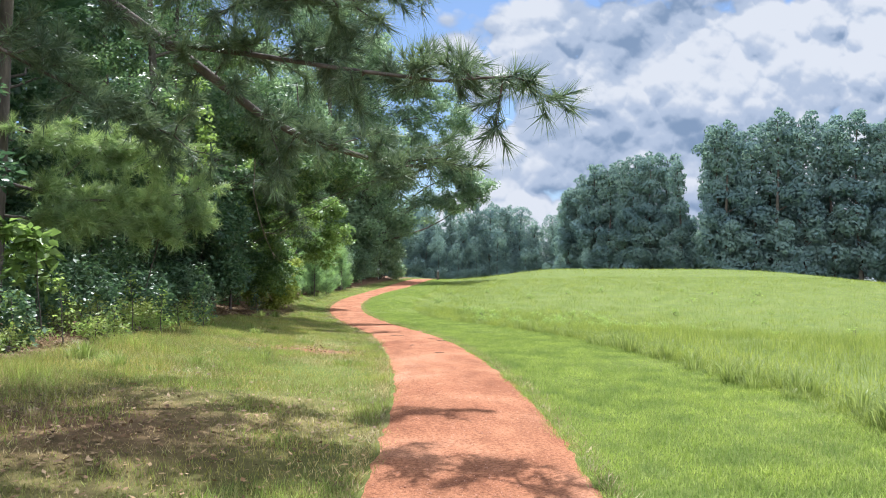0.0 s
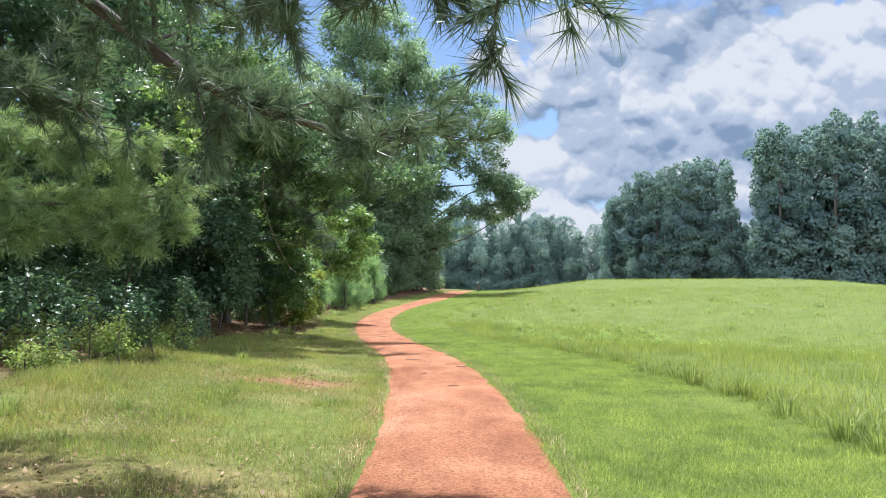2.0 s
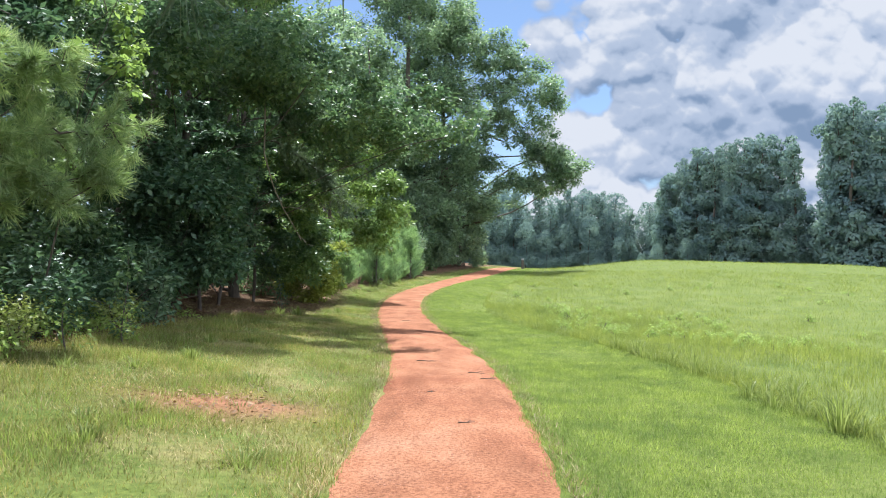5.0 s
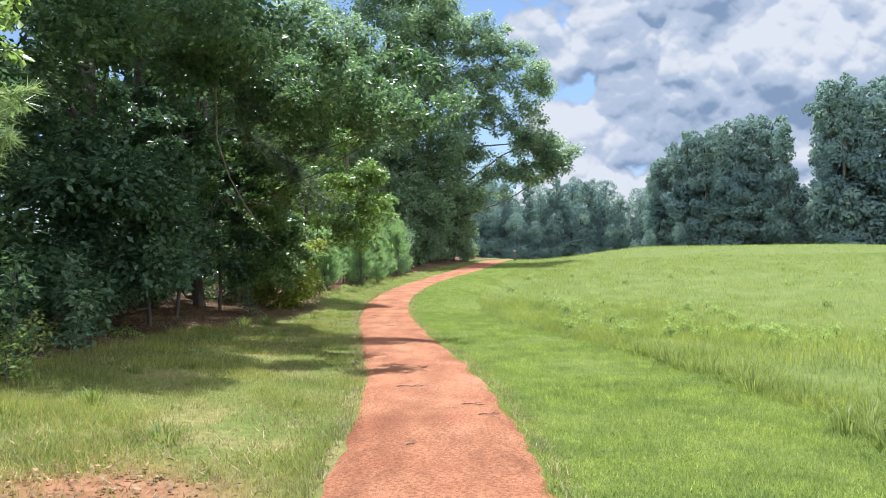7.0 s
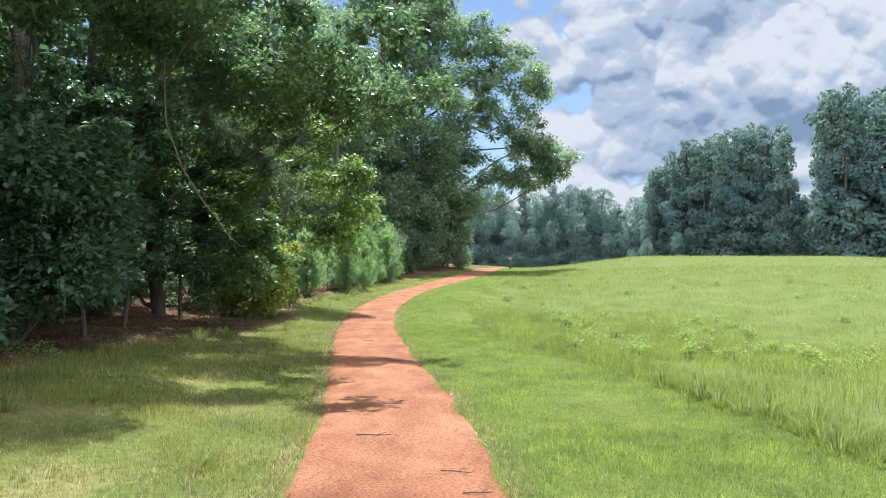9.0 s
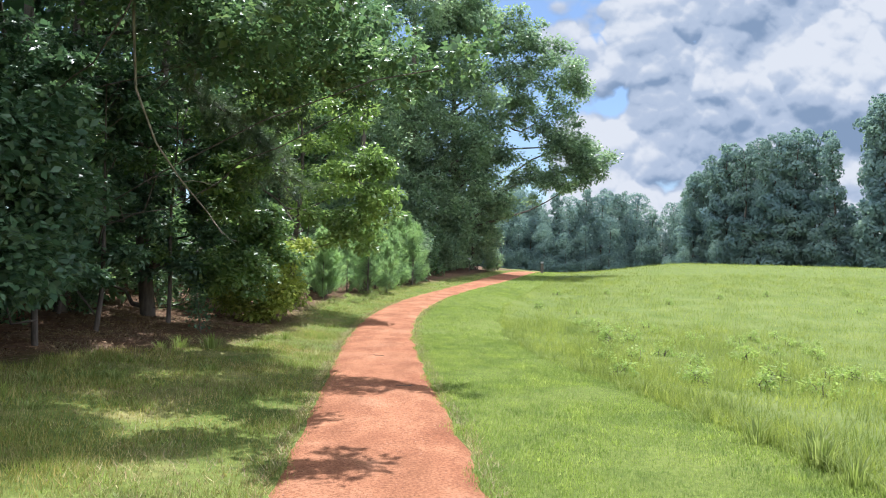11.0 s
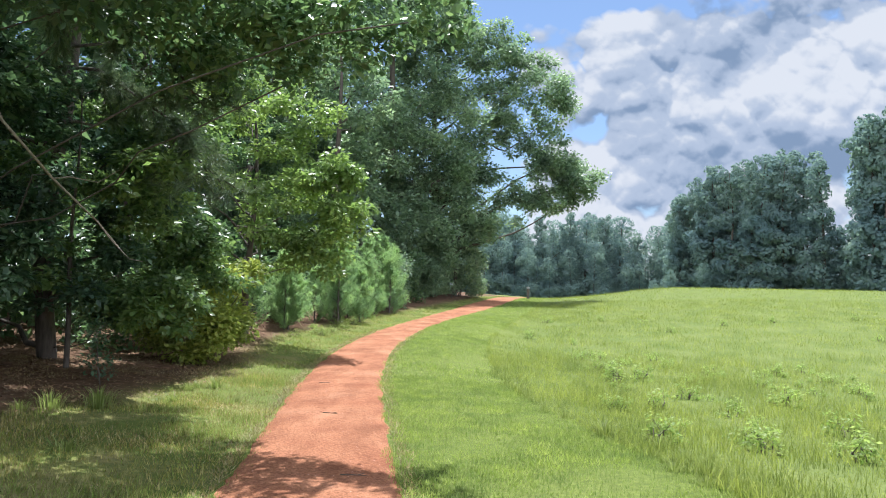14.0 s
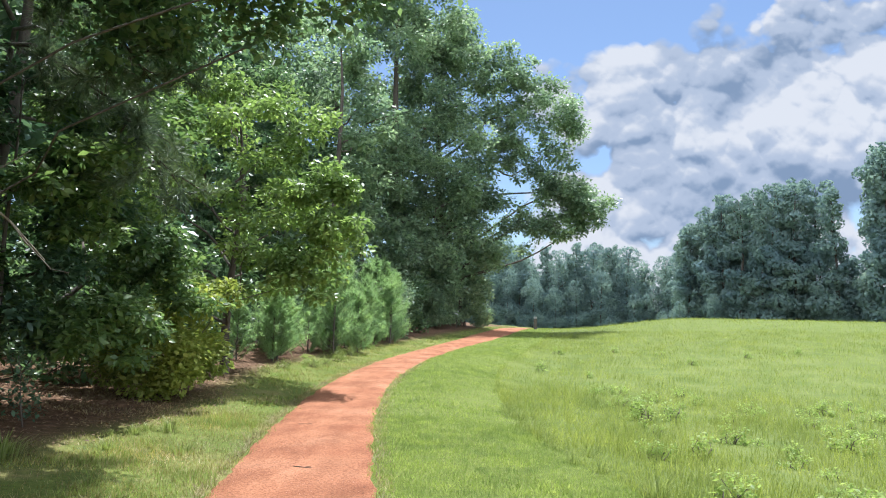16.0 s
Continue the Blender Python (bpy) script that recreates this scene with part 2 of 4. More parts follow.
YOUNG = leaf_material("young_pine_needle", (0.23, 0.36, 0.17), (0.3, 0.44, 0.22), (0.38, 0.51, 0.29), 0.66, 0.45, 1.5)
MOWN = leaf_material("mown_grass", (0.19, 0.26, 0.06), (0.26, 0.33, 0.088), (0.40, 0.45, 0.17), 0.58, 0.55, 2.5, 0.15)
TALL = leaf_material("meadow_grass", (0.18, 0.225, 0.055), (0.255, 0.30, 0.075), (0.36, 0.39, 0.13), 0.56, 0.65, 1.2, 0.06)
VERGE = leaf_material("verge_grass", (0.18, 0.185, 0.05), (0.28, 0.265, 0.085), (0.47, 0.4, 0.2), 0.5, 0.6, 0.9)
DRY = leaf_material("dry_grass", (0.2, 0.14, 0.07), (0.34, 0.26, 0.14), (0.5, 0.42, 0.25), 0.25, 0.6, 1.0)
EDGE = leaf_material("edge_grass", (0.18, 0.23, 0.06), (0.26, 0.31, 0.09), (0.40, 0.44, 0.18), 0.5, 0.4, 1.2)
WEED = leaf_material("weed_leaf", (0.25, 0.35, 0.09), (0.34, 0.44, 0.13), (0.45, 0.53, 0.2), 0.64)
# yellow-green leaves, with the sunlight the bush misses put into the colour
YELLOW = leaf_material("sunlit_yellow_leaf", (0.2, 0.26, 0.06), (0.29, 0.34, 0.08), (0.4, 0.43, 0.13), 0.55, 0.5, 0.6, 0.28)
FALLEN = leaf_material("fallen_leaf", (0.10, 0.058, 0.034), (0.2, 0.12, 0.068), (0.34, 0.235, 0.14), 0.1, 0.7, 1.0)
BARK = bark_material("bark", (0.035, 0.028, 0.022), (0.13, 0.105, 0.085))
PALE_BARK = bark_material("pale_bark", (0.12, 0.1, 0.08), (0.3, 0.26, 0.21), 14)
PEBBLE = plain_material("pebble", (0.28, 0.12, 0.075), (0.52, 0.29, 0.2), 30, 0.9)
WOOD = plain_material("weathered_wood", (0.06, 0.05, 0.04), (0.14, 0.115, 0.09), 20)
PAINT = plain_material("faded_white_paint", (0.36, 0.37, 0.36), (0.46, 0.47, 0.45), 25, 0.6)


# ---- the lie of the land ----
def smooth_line(knots, values, lo=-60, hi=260, soft=2.0):
    ys = np.arange(lo, hi, 0.25)
    v = np.interp(ys, knots, values)
    k = np.exp(-0.5 * (np.arange(-40, 41) * 0.25 / soft) ** 2)
    return ys, np.convolve(np.pad(v, 40, mode="edge"), k / k.sum(), "valid")


RISE = smooth_line([-20, 0, 5, 10, 15, 20, 25, 30, 36, 45, 50, 60, 72, 85, 92, 110, 140, 250],
                   [0.1, 0.26, 0.43, 0.57, 0.64, 0.62, 0.6, 0.66, 0.82, 1.15, 1.38, 1.85, 2.4, 2.88, 3.0, 2.8, 2.2, 2.0], soft=3.0)
BEND = smooth_line([-20, 0, 6, 8, 10, 13.6, 16, 18, 20.5, 24, 28, 31, 36, 40, 45, 50, 55, 60, 65, 70, 85, 95, 110],
                   [-1.2, -0.2, 0.1, 0.32, 0.4, 0.38, 0.28, 0.14, -0.18, -0.72, -1.3, -1.7, -2.12, -2.15, -1.9, -1.2, -0.35, 0.65, 1.4, 2.2, 4.4, 7.2, 15], soft=1.0)
HALF = 0.8


def half(y):
    """Half the path's width, which grows where it tops the rise."""
    return np.interp(y, [0, 52, 66, 100], [0.8, 0.8, 1.15, 1.35])


def step(a, b, v):
    t = np.clip((v - a) / (b - a), 0, 1)
    return t * t * (3 - 2 * t)


def middle(y):
    return np.interp(y, *BEND)


def land(x, y):
    """Height of the ground."""
    x, y = np.asarray(x, float), np.asarray(y, float)
    base, d = np.interp(y, *RISE), x - middle(y)
    left = 0.085 * np.clip(-d - 1.2, 0, 6) + 0.03 * np.clip(-d - 7, 0, 30)
    field = -0.2 + 4.55 * step(24, 98, y) - 3.2 * step(42, 66, x) - 2.5 * step(105, 150, y)
    flat = base - 0.35 * step(4, 25, d)
    k = step(6, 40, y)
    field = flat * (1 - k) + field * k
    near = base - 0.4 * step(1.5, 6, d) * step(22, 33, y) * (1 - step(48, 70, y))
    w = step(3, 16, d)
    return np.where(d < 0, base + left, near * (1 - w) + field * w)


def tall_edge(y):
    """How far the mown strip reaches to the right of the path's middle."""
    return np.interp(y, [0, 8, 15, 20, 25, 30, 36, 45, 55, 70, 90], [3.9, 3.6, 3.55, 3.65, 3.5, 3.15, 3.3, 3.4, 3.5, 3.5, 3])


def verge_edge(y):
    """How far the verge's grass reaches to the left of the path's middle before the litter begins."""
    return np.interp(y, [0, 10, 18, 24, 27, 30, 34, 38, 50, 70], [5.4, 5.2, 4.9, 4.4, 3.0, 2.4, 2.3, 2.8, 2.7, 2.3])


def bare(x, y):
    """Worn, leaf-strewn patches of the verge, 0 to 1."""
    return np.maximum(np.exp(-((x + 2.9) / 2.2) ** 2 - ((y - 7.3) / 1.9) ** 2), scuffed(x, y))


def scuffed(x, y):
    """A patch of bare red clay in the verge's grass, 0 to 1."""
    return 0.9 * np.exp(-((x + 1.75) / 0.8) ** 2 - ((y - 14.1) / 0.5) ** 2)


# ---- mesh helpers ----
def mesh_of(name, verts, faces, mat, smooth=False):
    """A mesh from arrays; faces all have the same number of corners."""
    me = bpy.data.meshes.new(name)
    verts, faces = np.asarray(verts, np.float32), np.asarray(faces, np.int32)
    k = faces.shape[1]
    me.vertices.add(len(verts))
    me.vertices.foreach_set("co", verts.ravel())
    me.loops.add(faces.size)
    me.loops.foreach_set("vertex_index", faces.ravel())
    me.polygons.add(len(faces))
    me.polygons.foreach_set("loop_start", np.arange(0, faces.size, k, dtype=np.int32))
    if smooth:
        me.polygons.foreach_set("use_smooth", np.ones(len(faces), bool))
    me.materials.append(mat)
    me.update(calc_edges=True)
    return me


def piece(name, data, parent=None, label=""):
    ob = new(name, data)
    ob.parent = parent
    return tagged(ob, label) if label else ob


def root(name, x, y, z, label, category, group=""):
    ob = new(name)
    ob.empty_display_size = 0.2
    ob.matrix_basis = pose(x, y, z)
    return tagged(ob, label, category, group)


def tube(points, radii, sides=7):
    """A tapered, bent tube through the points: vertices and quads, with a closed tip."""
    pts = [Vector(p) for p in points]
    vs, fs = [], []
    for i, (p, r) in enumerate(zip(pts, radii)):
        d = (pts[min(i + 1, len(pts) - 1)] - pts[max(i - 1, 0)]).normalized()
        a = d.orthogonal().normalized() if i == 0 else (a - d * a.dot(d)).normalized()
        b = d.cross(a)
        for k in range(sides):
            t = 2 * math.pi * k / sides
            vs.append(p + (a * math.cos(t) + b * math.sin(t)) * r)
        if i:
            o = (i - 1) * sides
            fs += [(o + k, o + (k + 1) % sides, o + sides + (k + 1) % sides, o + sides + k) for k in range(sides)]
    return [tuple(v) for v in vs], fs


def joined(tubes):
    vs, fs = [], []
    for v, f in tubes:
        o = len(vs)
        vs += v
        fs += [tuple(i + o for i in q) for q in f]
    return vs, fs


def wander(rng, a, b, n, sway):
    """A crooked line from a to b."""
    a, b = np.array(a, float), np.array(b, float)
    out = [a + (b - a) * t for t in np.linspace(0, 1, n)]
    off = rng.normal(0, sway * 1.5, (n, 3))
    off[0] = off[-1] = 0
    if n > 5:
        for _ in range(2):
            off[1:-1] = 0.25 * off[:-2] + 0.5 * off[1:-1] + 0.25 * off[2:]
    return [p + q for p, q in zip(out, off)]


def unit(v):
    return v / np.maximum(np.linalg.norm(v, axis=-1, keepdims=True), 1e-6)


def leaves(rng, centres, radii, n, size, flat=0.8, droop=0.3, slim=0.55, hollow=0.5):
    """n small folded leaves in clumps: vertices and triangles."""
    centres, radii = np.asarray(centres, float), np.asarray(radii, float)
    pick = rng.choice(len(centres), n, p=radii ** 2 / (radii ** 2).sum())
    way = unit(rng.normal(size=(n, 3)))
    dist = rng.random(n) ** hollow
    pos = centres[pick] + way * (dist * radii[pick])[:, None] * np.array([1, 1, flat])
    along = unit(rng.normal(size=(n, 3)) * [1, 1, 0.5] + way * 0.6 - np.array([0, 0, droop]))
    up = unit(rng.normal(size=(n, 3)) * 0.55 + np.array([0, 0, 1]) + way * 0.3)
    side = unit(np.cross(along, up))
    up = np.cross(side, along)
    s = (size * rng.uniform(0.65, 1.35, n))[:, None]
    base, tip = pos, pos + along * s
    mid = pos + along * s * 0.45
    lf, rt = mid + side * s * slim * 0.5 + up * s * 0.08, mid - side * s * slim * 0.5 + up * s * 0.08
    vs = np.stack([base, lf, tip, rt], 1).reshape(-1, 3)
    i = np.arange(n)[:, None] * 4
    return vs, np.concatenate([i + [0, 2, 1], i + [0, 3, 2]])


def crown_of(rng, cs, rs, n, size, flat, slim, hollow):
    """Leaves, with larger infill leaves added inside each clump to block light."""
    a = leaves(rng, cs, rs, n, size, flat, 0.35, slim, hollow)
    k = leaves(rng, cs, np.asarray(rs) * 0.55, n // 6, size * 1.5, flat, 0.2, 0.65, 0.5)
    return stack([a, k])


def stack(parts):
    vs, fs, o = [], [], 0
    for v, f in parts:
        vs.append(v); fs.append(f + o)
        o += len(v)
    return np.concatenate(vs), np.concatenate(fs)


def needles(rng, tips, ways, per, length, width=0.0052, spread=0.42):
    """Tufts of long needles at the shoots."""
    tips, ways = np.repeat(np.asarray(tips, float), per, 0), np.repeat(unit(np.asarray(ways, float)), per, 0)
    n = len(tips)
    pos = tips - ways * (rng.random(n) ** 1.5 * length * 1.1)[:, None]
    d = unit(ways * 0.75 + rng.normal(size=(n, 3)) * spread + [0, 0, 0.12])
    s = (length * rng.uniform(0.7, 1.2, n))[:, None]
    side = unit(np.cross(d, rng.normal(size=(n, 3)))) * width
    end = pos + d * s - np.array([0, 0, 1]) * s * 0.12
    vs = np.stack([pos + side, pos - side, end], 1).reshape(-1, 3)
    return vs, np.arange(3 * n).reshape(-1, 3)


def blades(rng, x, y, h, width, lean=0.35, simple=False):
    """Grass blades of two bent triangles each."""
    n = len(x)
    p = np.stack([x, y, land(x, y) - 0.01], 1)
    t = rng.uniform(0, 2 * math.pi, n)
    side = np.stack([np.cos(t), np.sin(t), 0 * t], 1) * (width * rng.uniform(0.6, 1.4, n))[:, None]
    bend = np.stack([-np.sin(t), np.cos(t), 0 * t], 1) * (h * lean * rng.uniform(-1, 1, n))[:, None] + rng.normal(0, 0.12, (n, 3)) * h[:, None] * [1, 1, 0]
    up = np.zeros((n, 3)); up[:, 2] = h
    mid, tip = p + up * 0.55 + bend * 0.35, p + up * rng.uniform(0.8, 1.05, n)[:, None] + bend
    if simple:
        return np.stack([p - side, p + side, tip], 1).reshape(-1, 3), np.arange(3 * n).reshape(-1, 3)
    vs = np.stack([p - side, p + side, mid + side * 0.7, mid - side * 0.7, tip], 1).reshape(-1, 3)
    i = np.arange(n)[:, None] * 5
    return vs, np.concatenate([i + [0, 1, 2], i + [0, 2, 3], i + [3, 2, 4]])


# ---- ground and path ----
def build_ground():
    k, nx, ny = 8.0, 230, 260
    wx = 1600 * np.sinh(k * np.linspace(-1, 1, nx)) / math.sinh(k)
    wy = 22 + 1600 * np.sinh(k * np.linspace(-1, 1, ny)) / math.sinh(k)
    gx, gy = np.meshgrid(wx, wy)
    gx, gy = gx.ravel(), gy.ravel()
    rough = np.array([noise.noise((a * 0.7, b * 0.7, 0)) for a, b in zip(gx, gy)]) * 0.03
    z = land(gx, gy) + rough * step(HALF, HALF + 0.8, np.abs(gx - middle(gy)))
    i = np.arange(nx * ny).reshape(ny, nx)
    f = np.stack([i[:-1, :-1], i[:-1, 1:], i[1:, 1:], i[1:, :-1]], -1).reshape(-1, 4)
    me = mesh_of("ground", np.stack([gx, gy, z], 1), f, TURF, True)
    d = gx - middle(gy)
    lit = step(-0.5, 0.7, -d - verge_edge(gy)) * (1 - step(40, 60, -d)) * (gy < 96)
    lit = np.maximum(lit, 0.95 * bare(gx, gy))
    a = me.attributes.new("litter", "FLOAT", "POINT")
    a.data.foreach_set("value", lit.astype(np.float32))
    a = me.attributes.new("clay", "FLOAT", "POINT")
    a.data.foreach_set("value", scuffed(gx, gy).astype(np.float32))
    a = me.attributes.new("mown", "FLOAT", "POINT")
    a.data.foreach_set("value", step(0.3, 0.9, d).astype(np.float32))
    a = me.attributes.new("meadow", "FLOAT", "POINT")
    a.data.foreach_set("value", (step(-0.1, 1.6, d - tall_edge(gy))).astype(np.float32))
    tagged(new("ground", me), "grassy ground rising to a low hill, littered under trees", "ground", kind="structure")


def build_path():
    ys = np.arange(-15, 104, 0.16)
    nu = 13
    vs = []
    for y in ys:
        c = float(middle(y))
        t = float(middle(y + 0.3) - middle(y - 0.3)) / 0.6
        nl = math.hypot(1, t)
        for j in range(nu):
            u = -1 + 2 * j / (nu - 1)
            w = float(half(y)) + 0.03 * noise.noise((y * 1.3, 7.0 if u > 0 else 3.0, 0)) + 0.05 * noise.noise((y * 6.0, 17.0 if u > 0 else 13.0, 0))
            x, yy = c + u * w / nl, y - u * w * t / nl
            z = float(land(x, yy)) + 0.03 * (1 - abs(u) ** 6) - 0.02 * abs(u) ** 6 + 0.012 * noise.noise((x * 1.7, yy * 1.2, 4)) + 0.004
            vs.append((x, yy, z))
    i = np.arange(len(vs)).reshape(-1, nu)
    f = np.stack([i[:-1, :-1], i[:-1, 1:], i[1:, 1:], i[1:, :-1]], -1).reshape(-1, 4)
    tagged(new("path", mesh_of("path", vs, f, CLAY, True)), "winding footpath of packed red clay and grit", "path", kind="structure")


build_ground()
build_path()


# ---- grass ----
def scatter(rng, n, x0, x1, y0, y1):
    return rng.uniform(x0, x1, n), rng.uniform(y0, y1, n)


def build_grass():
    rng = np.random.default_rng(5)
    # mown strip and verge
    parts, verge = [], []
    for n, y0, y1, w in ((300000, 4.5, 11, 0.0034), (380000, 11, 20, 0.0036), (280000, 20, 32, 0.005), (120000, 32, 55, 0.009), (50000, 55, 100, 0.02)):
        x, y = scatter(rng, n, -5.4, 4.2, y0, y1)
        x = x + middle(y)
        d = x - middle(y)
        clump = np.array([noise.noise((a * 1.1, b * 1.1, 2)) for a, b in zip(x, y)])
        keep = (np.abs(d) > half(y) - 0.1 + 0.22 * clump + 0.1 * (rng.random(n) - 0.5)) & (d < tall_edge(y) + 0.1) & (d > -verge_edge(y) + 0.7 * clump) & (rng.random(n) > 0.85 * bare(x, y)) & (rng.random(n) < np.where(d < 0, 0.5 + 0.75 * clump, 1.0))
        x, y, clump, d = x[keep], y[keep], clump[keep], d[keep]
        h = np.where(d > 0, rng.uniform(0.03, 0.085, len(x)), rng.uniform(0.03, 0.085, len(x)) * (1 + 0.7 * step(0, 0.5, clump)) * (1 + 1.3 * step(3.0, 4.6, -d) * (y < 27)))
        h = h * 0.8 * (1 + (w - 0.003) * 10)
        lush = (d > 0) | (rng.random(len(x)) < 0.22 + 0.6 * clump)
        parts.append(blades(rng, x[lush], y[lush], h[lush], w, 1.05, True))
        verge.append(blades(rng, x[~lush], y[~lush], h[~lush], w, 1.1, True))
    for name, sel, mat, lab in (("short_grass", parts, MOWN, "short mown green grass beside the path"), ("verge_grass", verge, VERGE, "thin olive grass on the verge below the wood")):
        v, f = stack(sel)
        tagged(new(name, mesh_of(name, v, f, mat)), lab, "grass", kind="stuff")
    # meadow
    parts = []
    for n, x1, y0, y1, w, hh in ((9000, 0.9, 6, 27, 0.0036, 0.36), (34000, 7, 5, 40, 0.0036, 0.28), (42000, 14, 10, 42, 0.0045, 0.27), (130000, 45, 25, 70, 0.0065, 0.25), (60000, 60, 55, 110, 0.012, 0.2)):
        y = rng.uniform(y0, y1, n)
        d = tall_edge(y) + rng.random(n) ** 1.3 * x1
        x = d + middle(y)
        clump = np.array([noise.noise((a * 0.5, b * 0.5, 8)) for a, b in zip(x, y)])
        h = hh * rng.uniform(0.25, 1.2, n) * (0.85 + 0.9 * clump) * (0.55 + 0.45 * step(0, 2.5, d - tall_edge(y)))
        parts.append(blades(rng, x, y, h, w, 1.1, w > 0.004))
    v, f = stack(parts)
    tagged(new("meadow_grass", mesh_of("meadow_grass", v, f, TALL)), "tall unmown light green meadow grass on the hill", "grass", kind="stuff")
    # dry straw
    x, y = scatter(rng, 80000, -6, 0, 4.5, 36)
    x = x + middle(y)
    clump = np.array([noise.noise((a * 0.9, b * 0.9, 21)) for a, b in zip(x, y)])
    k = (x - middle(y) < -HALF) & ((clump > -0.05) | (rng.random(len(x)) < 0.3 * bare(x, y)))
    ey = rng.uniform(4.5, 45, 22000)
    ex = middle(ey) + np.where(rng.random(22000) < 0.5, -1, 1) * (HALF + np.abs(rng.normal(0, 0.09, 22000)) - 0.03)
    x, y = np.concatenate([x[k], ex]), np.concatenate([y[k], ey])
    v, f = blades(rng, x, y, rng.uniform(0.02, 0.07, len(x)), 0.004, 2.2, True)
    tagged(new("dry_grass", mesh_of("dry_grass", v, f, DRY)), "dry straw-coloured grass lying on the verge", "grass", kind="stuff")


build_grass()


def build_litter():
    """Fallen leaves on the bare ground under the trees."""
    g = np.random.default_rng(33)
    x, y = scatter(g, 150000, -9, 0, 4.5, 60)
    x = x + middle(y)
    d = x - middle(y)
    k = (g.random(len(x)) < np.maximum(step(-0.6, 0.5, -d - verge_edge(y)) * (0.3 + 0.5 * (y < 40)), 0.75 * bare(x, y))) & (d < -HALF)
    x, y = x[k], y[k]
    n = len(x)
    t, s = g.uniform(0, 2 * math.pi, n), g.uniform(0.012, 0.034, n)
    a = np.stack([np.cos(t), np.sin(t), g.normal(0, 0.25, n)], 1) * s[:, None]
    w = np.stack([-np.sin(t), np.cos(t), g.normal(0, 0.25, n)], 1) * s[:, None] * 0.5
    p = np.stack([x, y, land(x, y) + 0.03], 1)
    v = np.stack([p - a, p + w, p + a, p - w], 1).reshape(-1, 3)
    i = np.arange(n)[:, None] * 4
    tagged(new("leaf_litter", mesh_of("leaf_litter", v, np.concatenate([i + [0, 2, 1], i + [0, 3, 2]]), FALLEN)), "brown fallen leaves under the trees", "leaf litter", kind="stuff")


build_litter()


# ---- trees ----
def tree(name, x, y, height, spread, low, n, size, mat, label, seed, clumps=26, bark=BARK, girth=None, lean=(0, 0), flat=0.5, slim=0.55, limbs=9, hollow=0.36, group="woodland trees", extra=(), puff=1.0, core=True):
    """A broadleaf: tapered trunk, limbs that reach into leaf clumps, an uneven crown from low to height."""
    rng = np.random.default_rng(seed)
    r = root(name, x, y, float(land(x, y)) - 0.1, label, "tree", group)
    girth = girth or height * 0.016
    top = np.array([lean[0], lean[1], height * 0.92])
    line = wander(rng, (0, 0, 0), top, 7, height * 0.015)
    v, f = tube(line, np.linspace(girth, girth * 0.15, 7), 9)
    piece("trunk", mesh_of("trunk", v, f, bark, True), r)
    cs, rs = [], []
    for k in range(clumps):
        u = (k + rng.random()) / clumps
        z = low + (height - low) * u
        wide = spread * (0.35 + 0.65 * max(0.0, math.sin(math.pi * min(1, 0.18 + 0.8 * u))) ** 0.8)
        t = rng.uniform(0, 2 * math.pi)
        q = wide * rng.uniform(0.35, 0.95)
        cr = spread * puff * rng.uniform(0.16, 0.31) * (26 / clumps) ** 0.25
        cs.append((lean[0] * z / height + q * math.cos(t), lean[1] * z / height + q * math.sin(t), max(z, cr * 0.6 + 0.1)))
        rs.append(cr)
    z0 = float(land(x, y)) - 0.1
    for ex, ey, ez, er in extra:
        for _ in range(18):
            o = unit(rng.normal(size=3)) * er * rng.uniform(0.3, 1.0)
            cs.append((ex - x + o[0], ey - y + o[1], ez - z0 + o[2] * 0.75)); rs.append(er * rng.uniform(0.26, 0.46))
    cs, rs = np.array(cs), np.array(rs)
    for k in [*rng.choice(clumps, min(limbs, clumps), replace=False), *range(clumps, len(cs), 18 if height > 20 else 54)]:
        c = cs[k]
        h0 = max(0.3, c[2] - 0.45 * math.hypot(c[0], c[1]) - 0.4)
        h0 = min(h0, height * 0.85)
        a = np.array([lean[0] * h0 / height, lean[1] * h0 / height, h0])
        g = girth * 0.42 * (1 - 0.7 * h0 / height)
        out = k >= clumps
        g = min(g, 0.011) if out and height < 20 else g
        v, f = tube(wander(rng, a, c, 8 if out else 5, (0.08 if out else 0.06) * np.linalg.norm(c - a)), np.linspace(g, 0.01, 8 if out else 5), 6)
        piece("limb", mesh_of("limb", v, f, bark, True), r)
    v, f = crown_of(rng, cs, rs, n, size, flat, slim, hollow) if core else leaves(rng, cs, rs, n, size, flat, 0.35, slim, hollow)
    piece("crown", mesh_of("crown", v, f, mat), r)
    return r


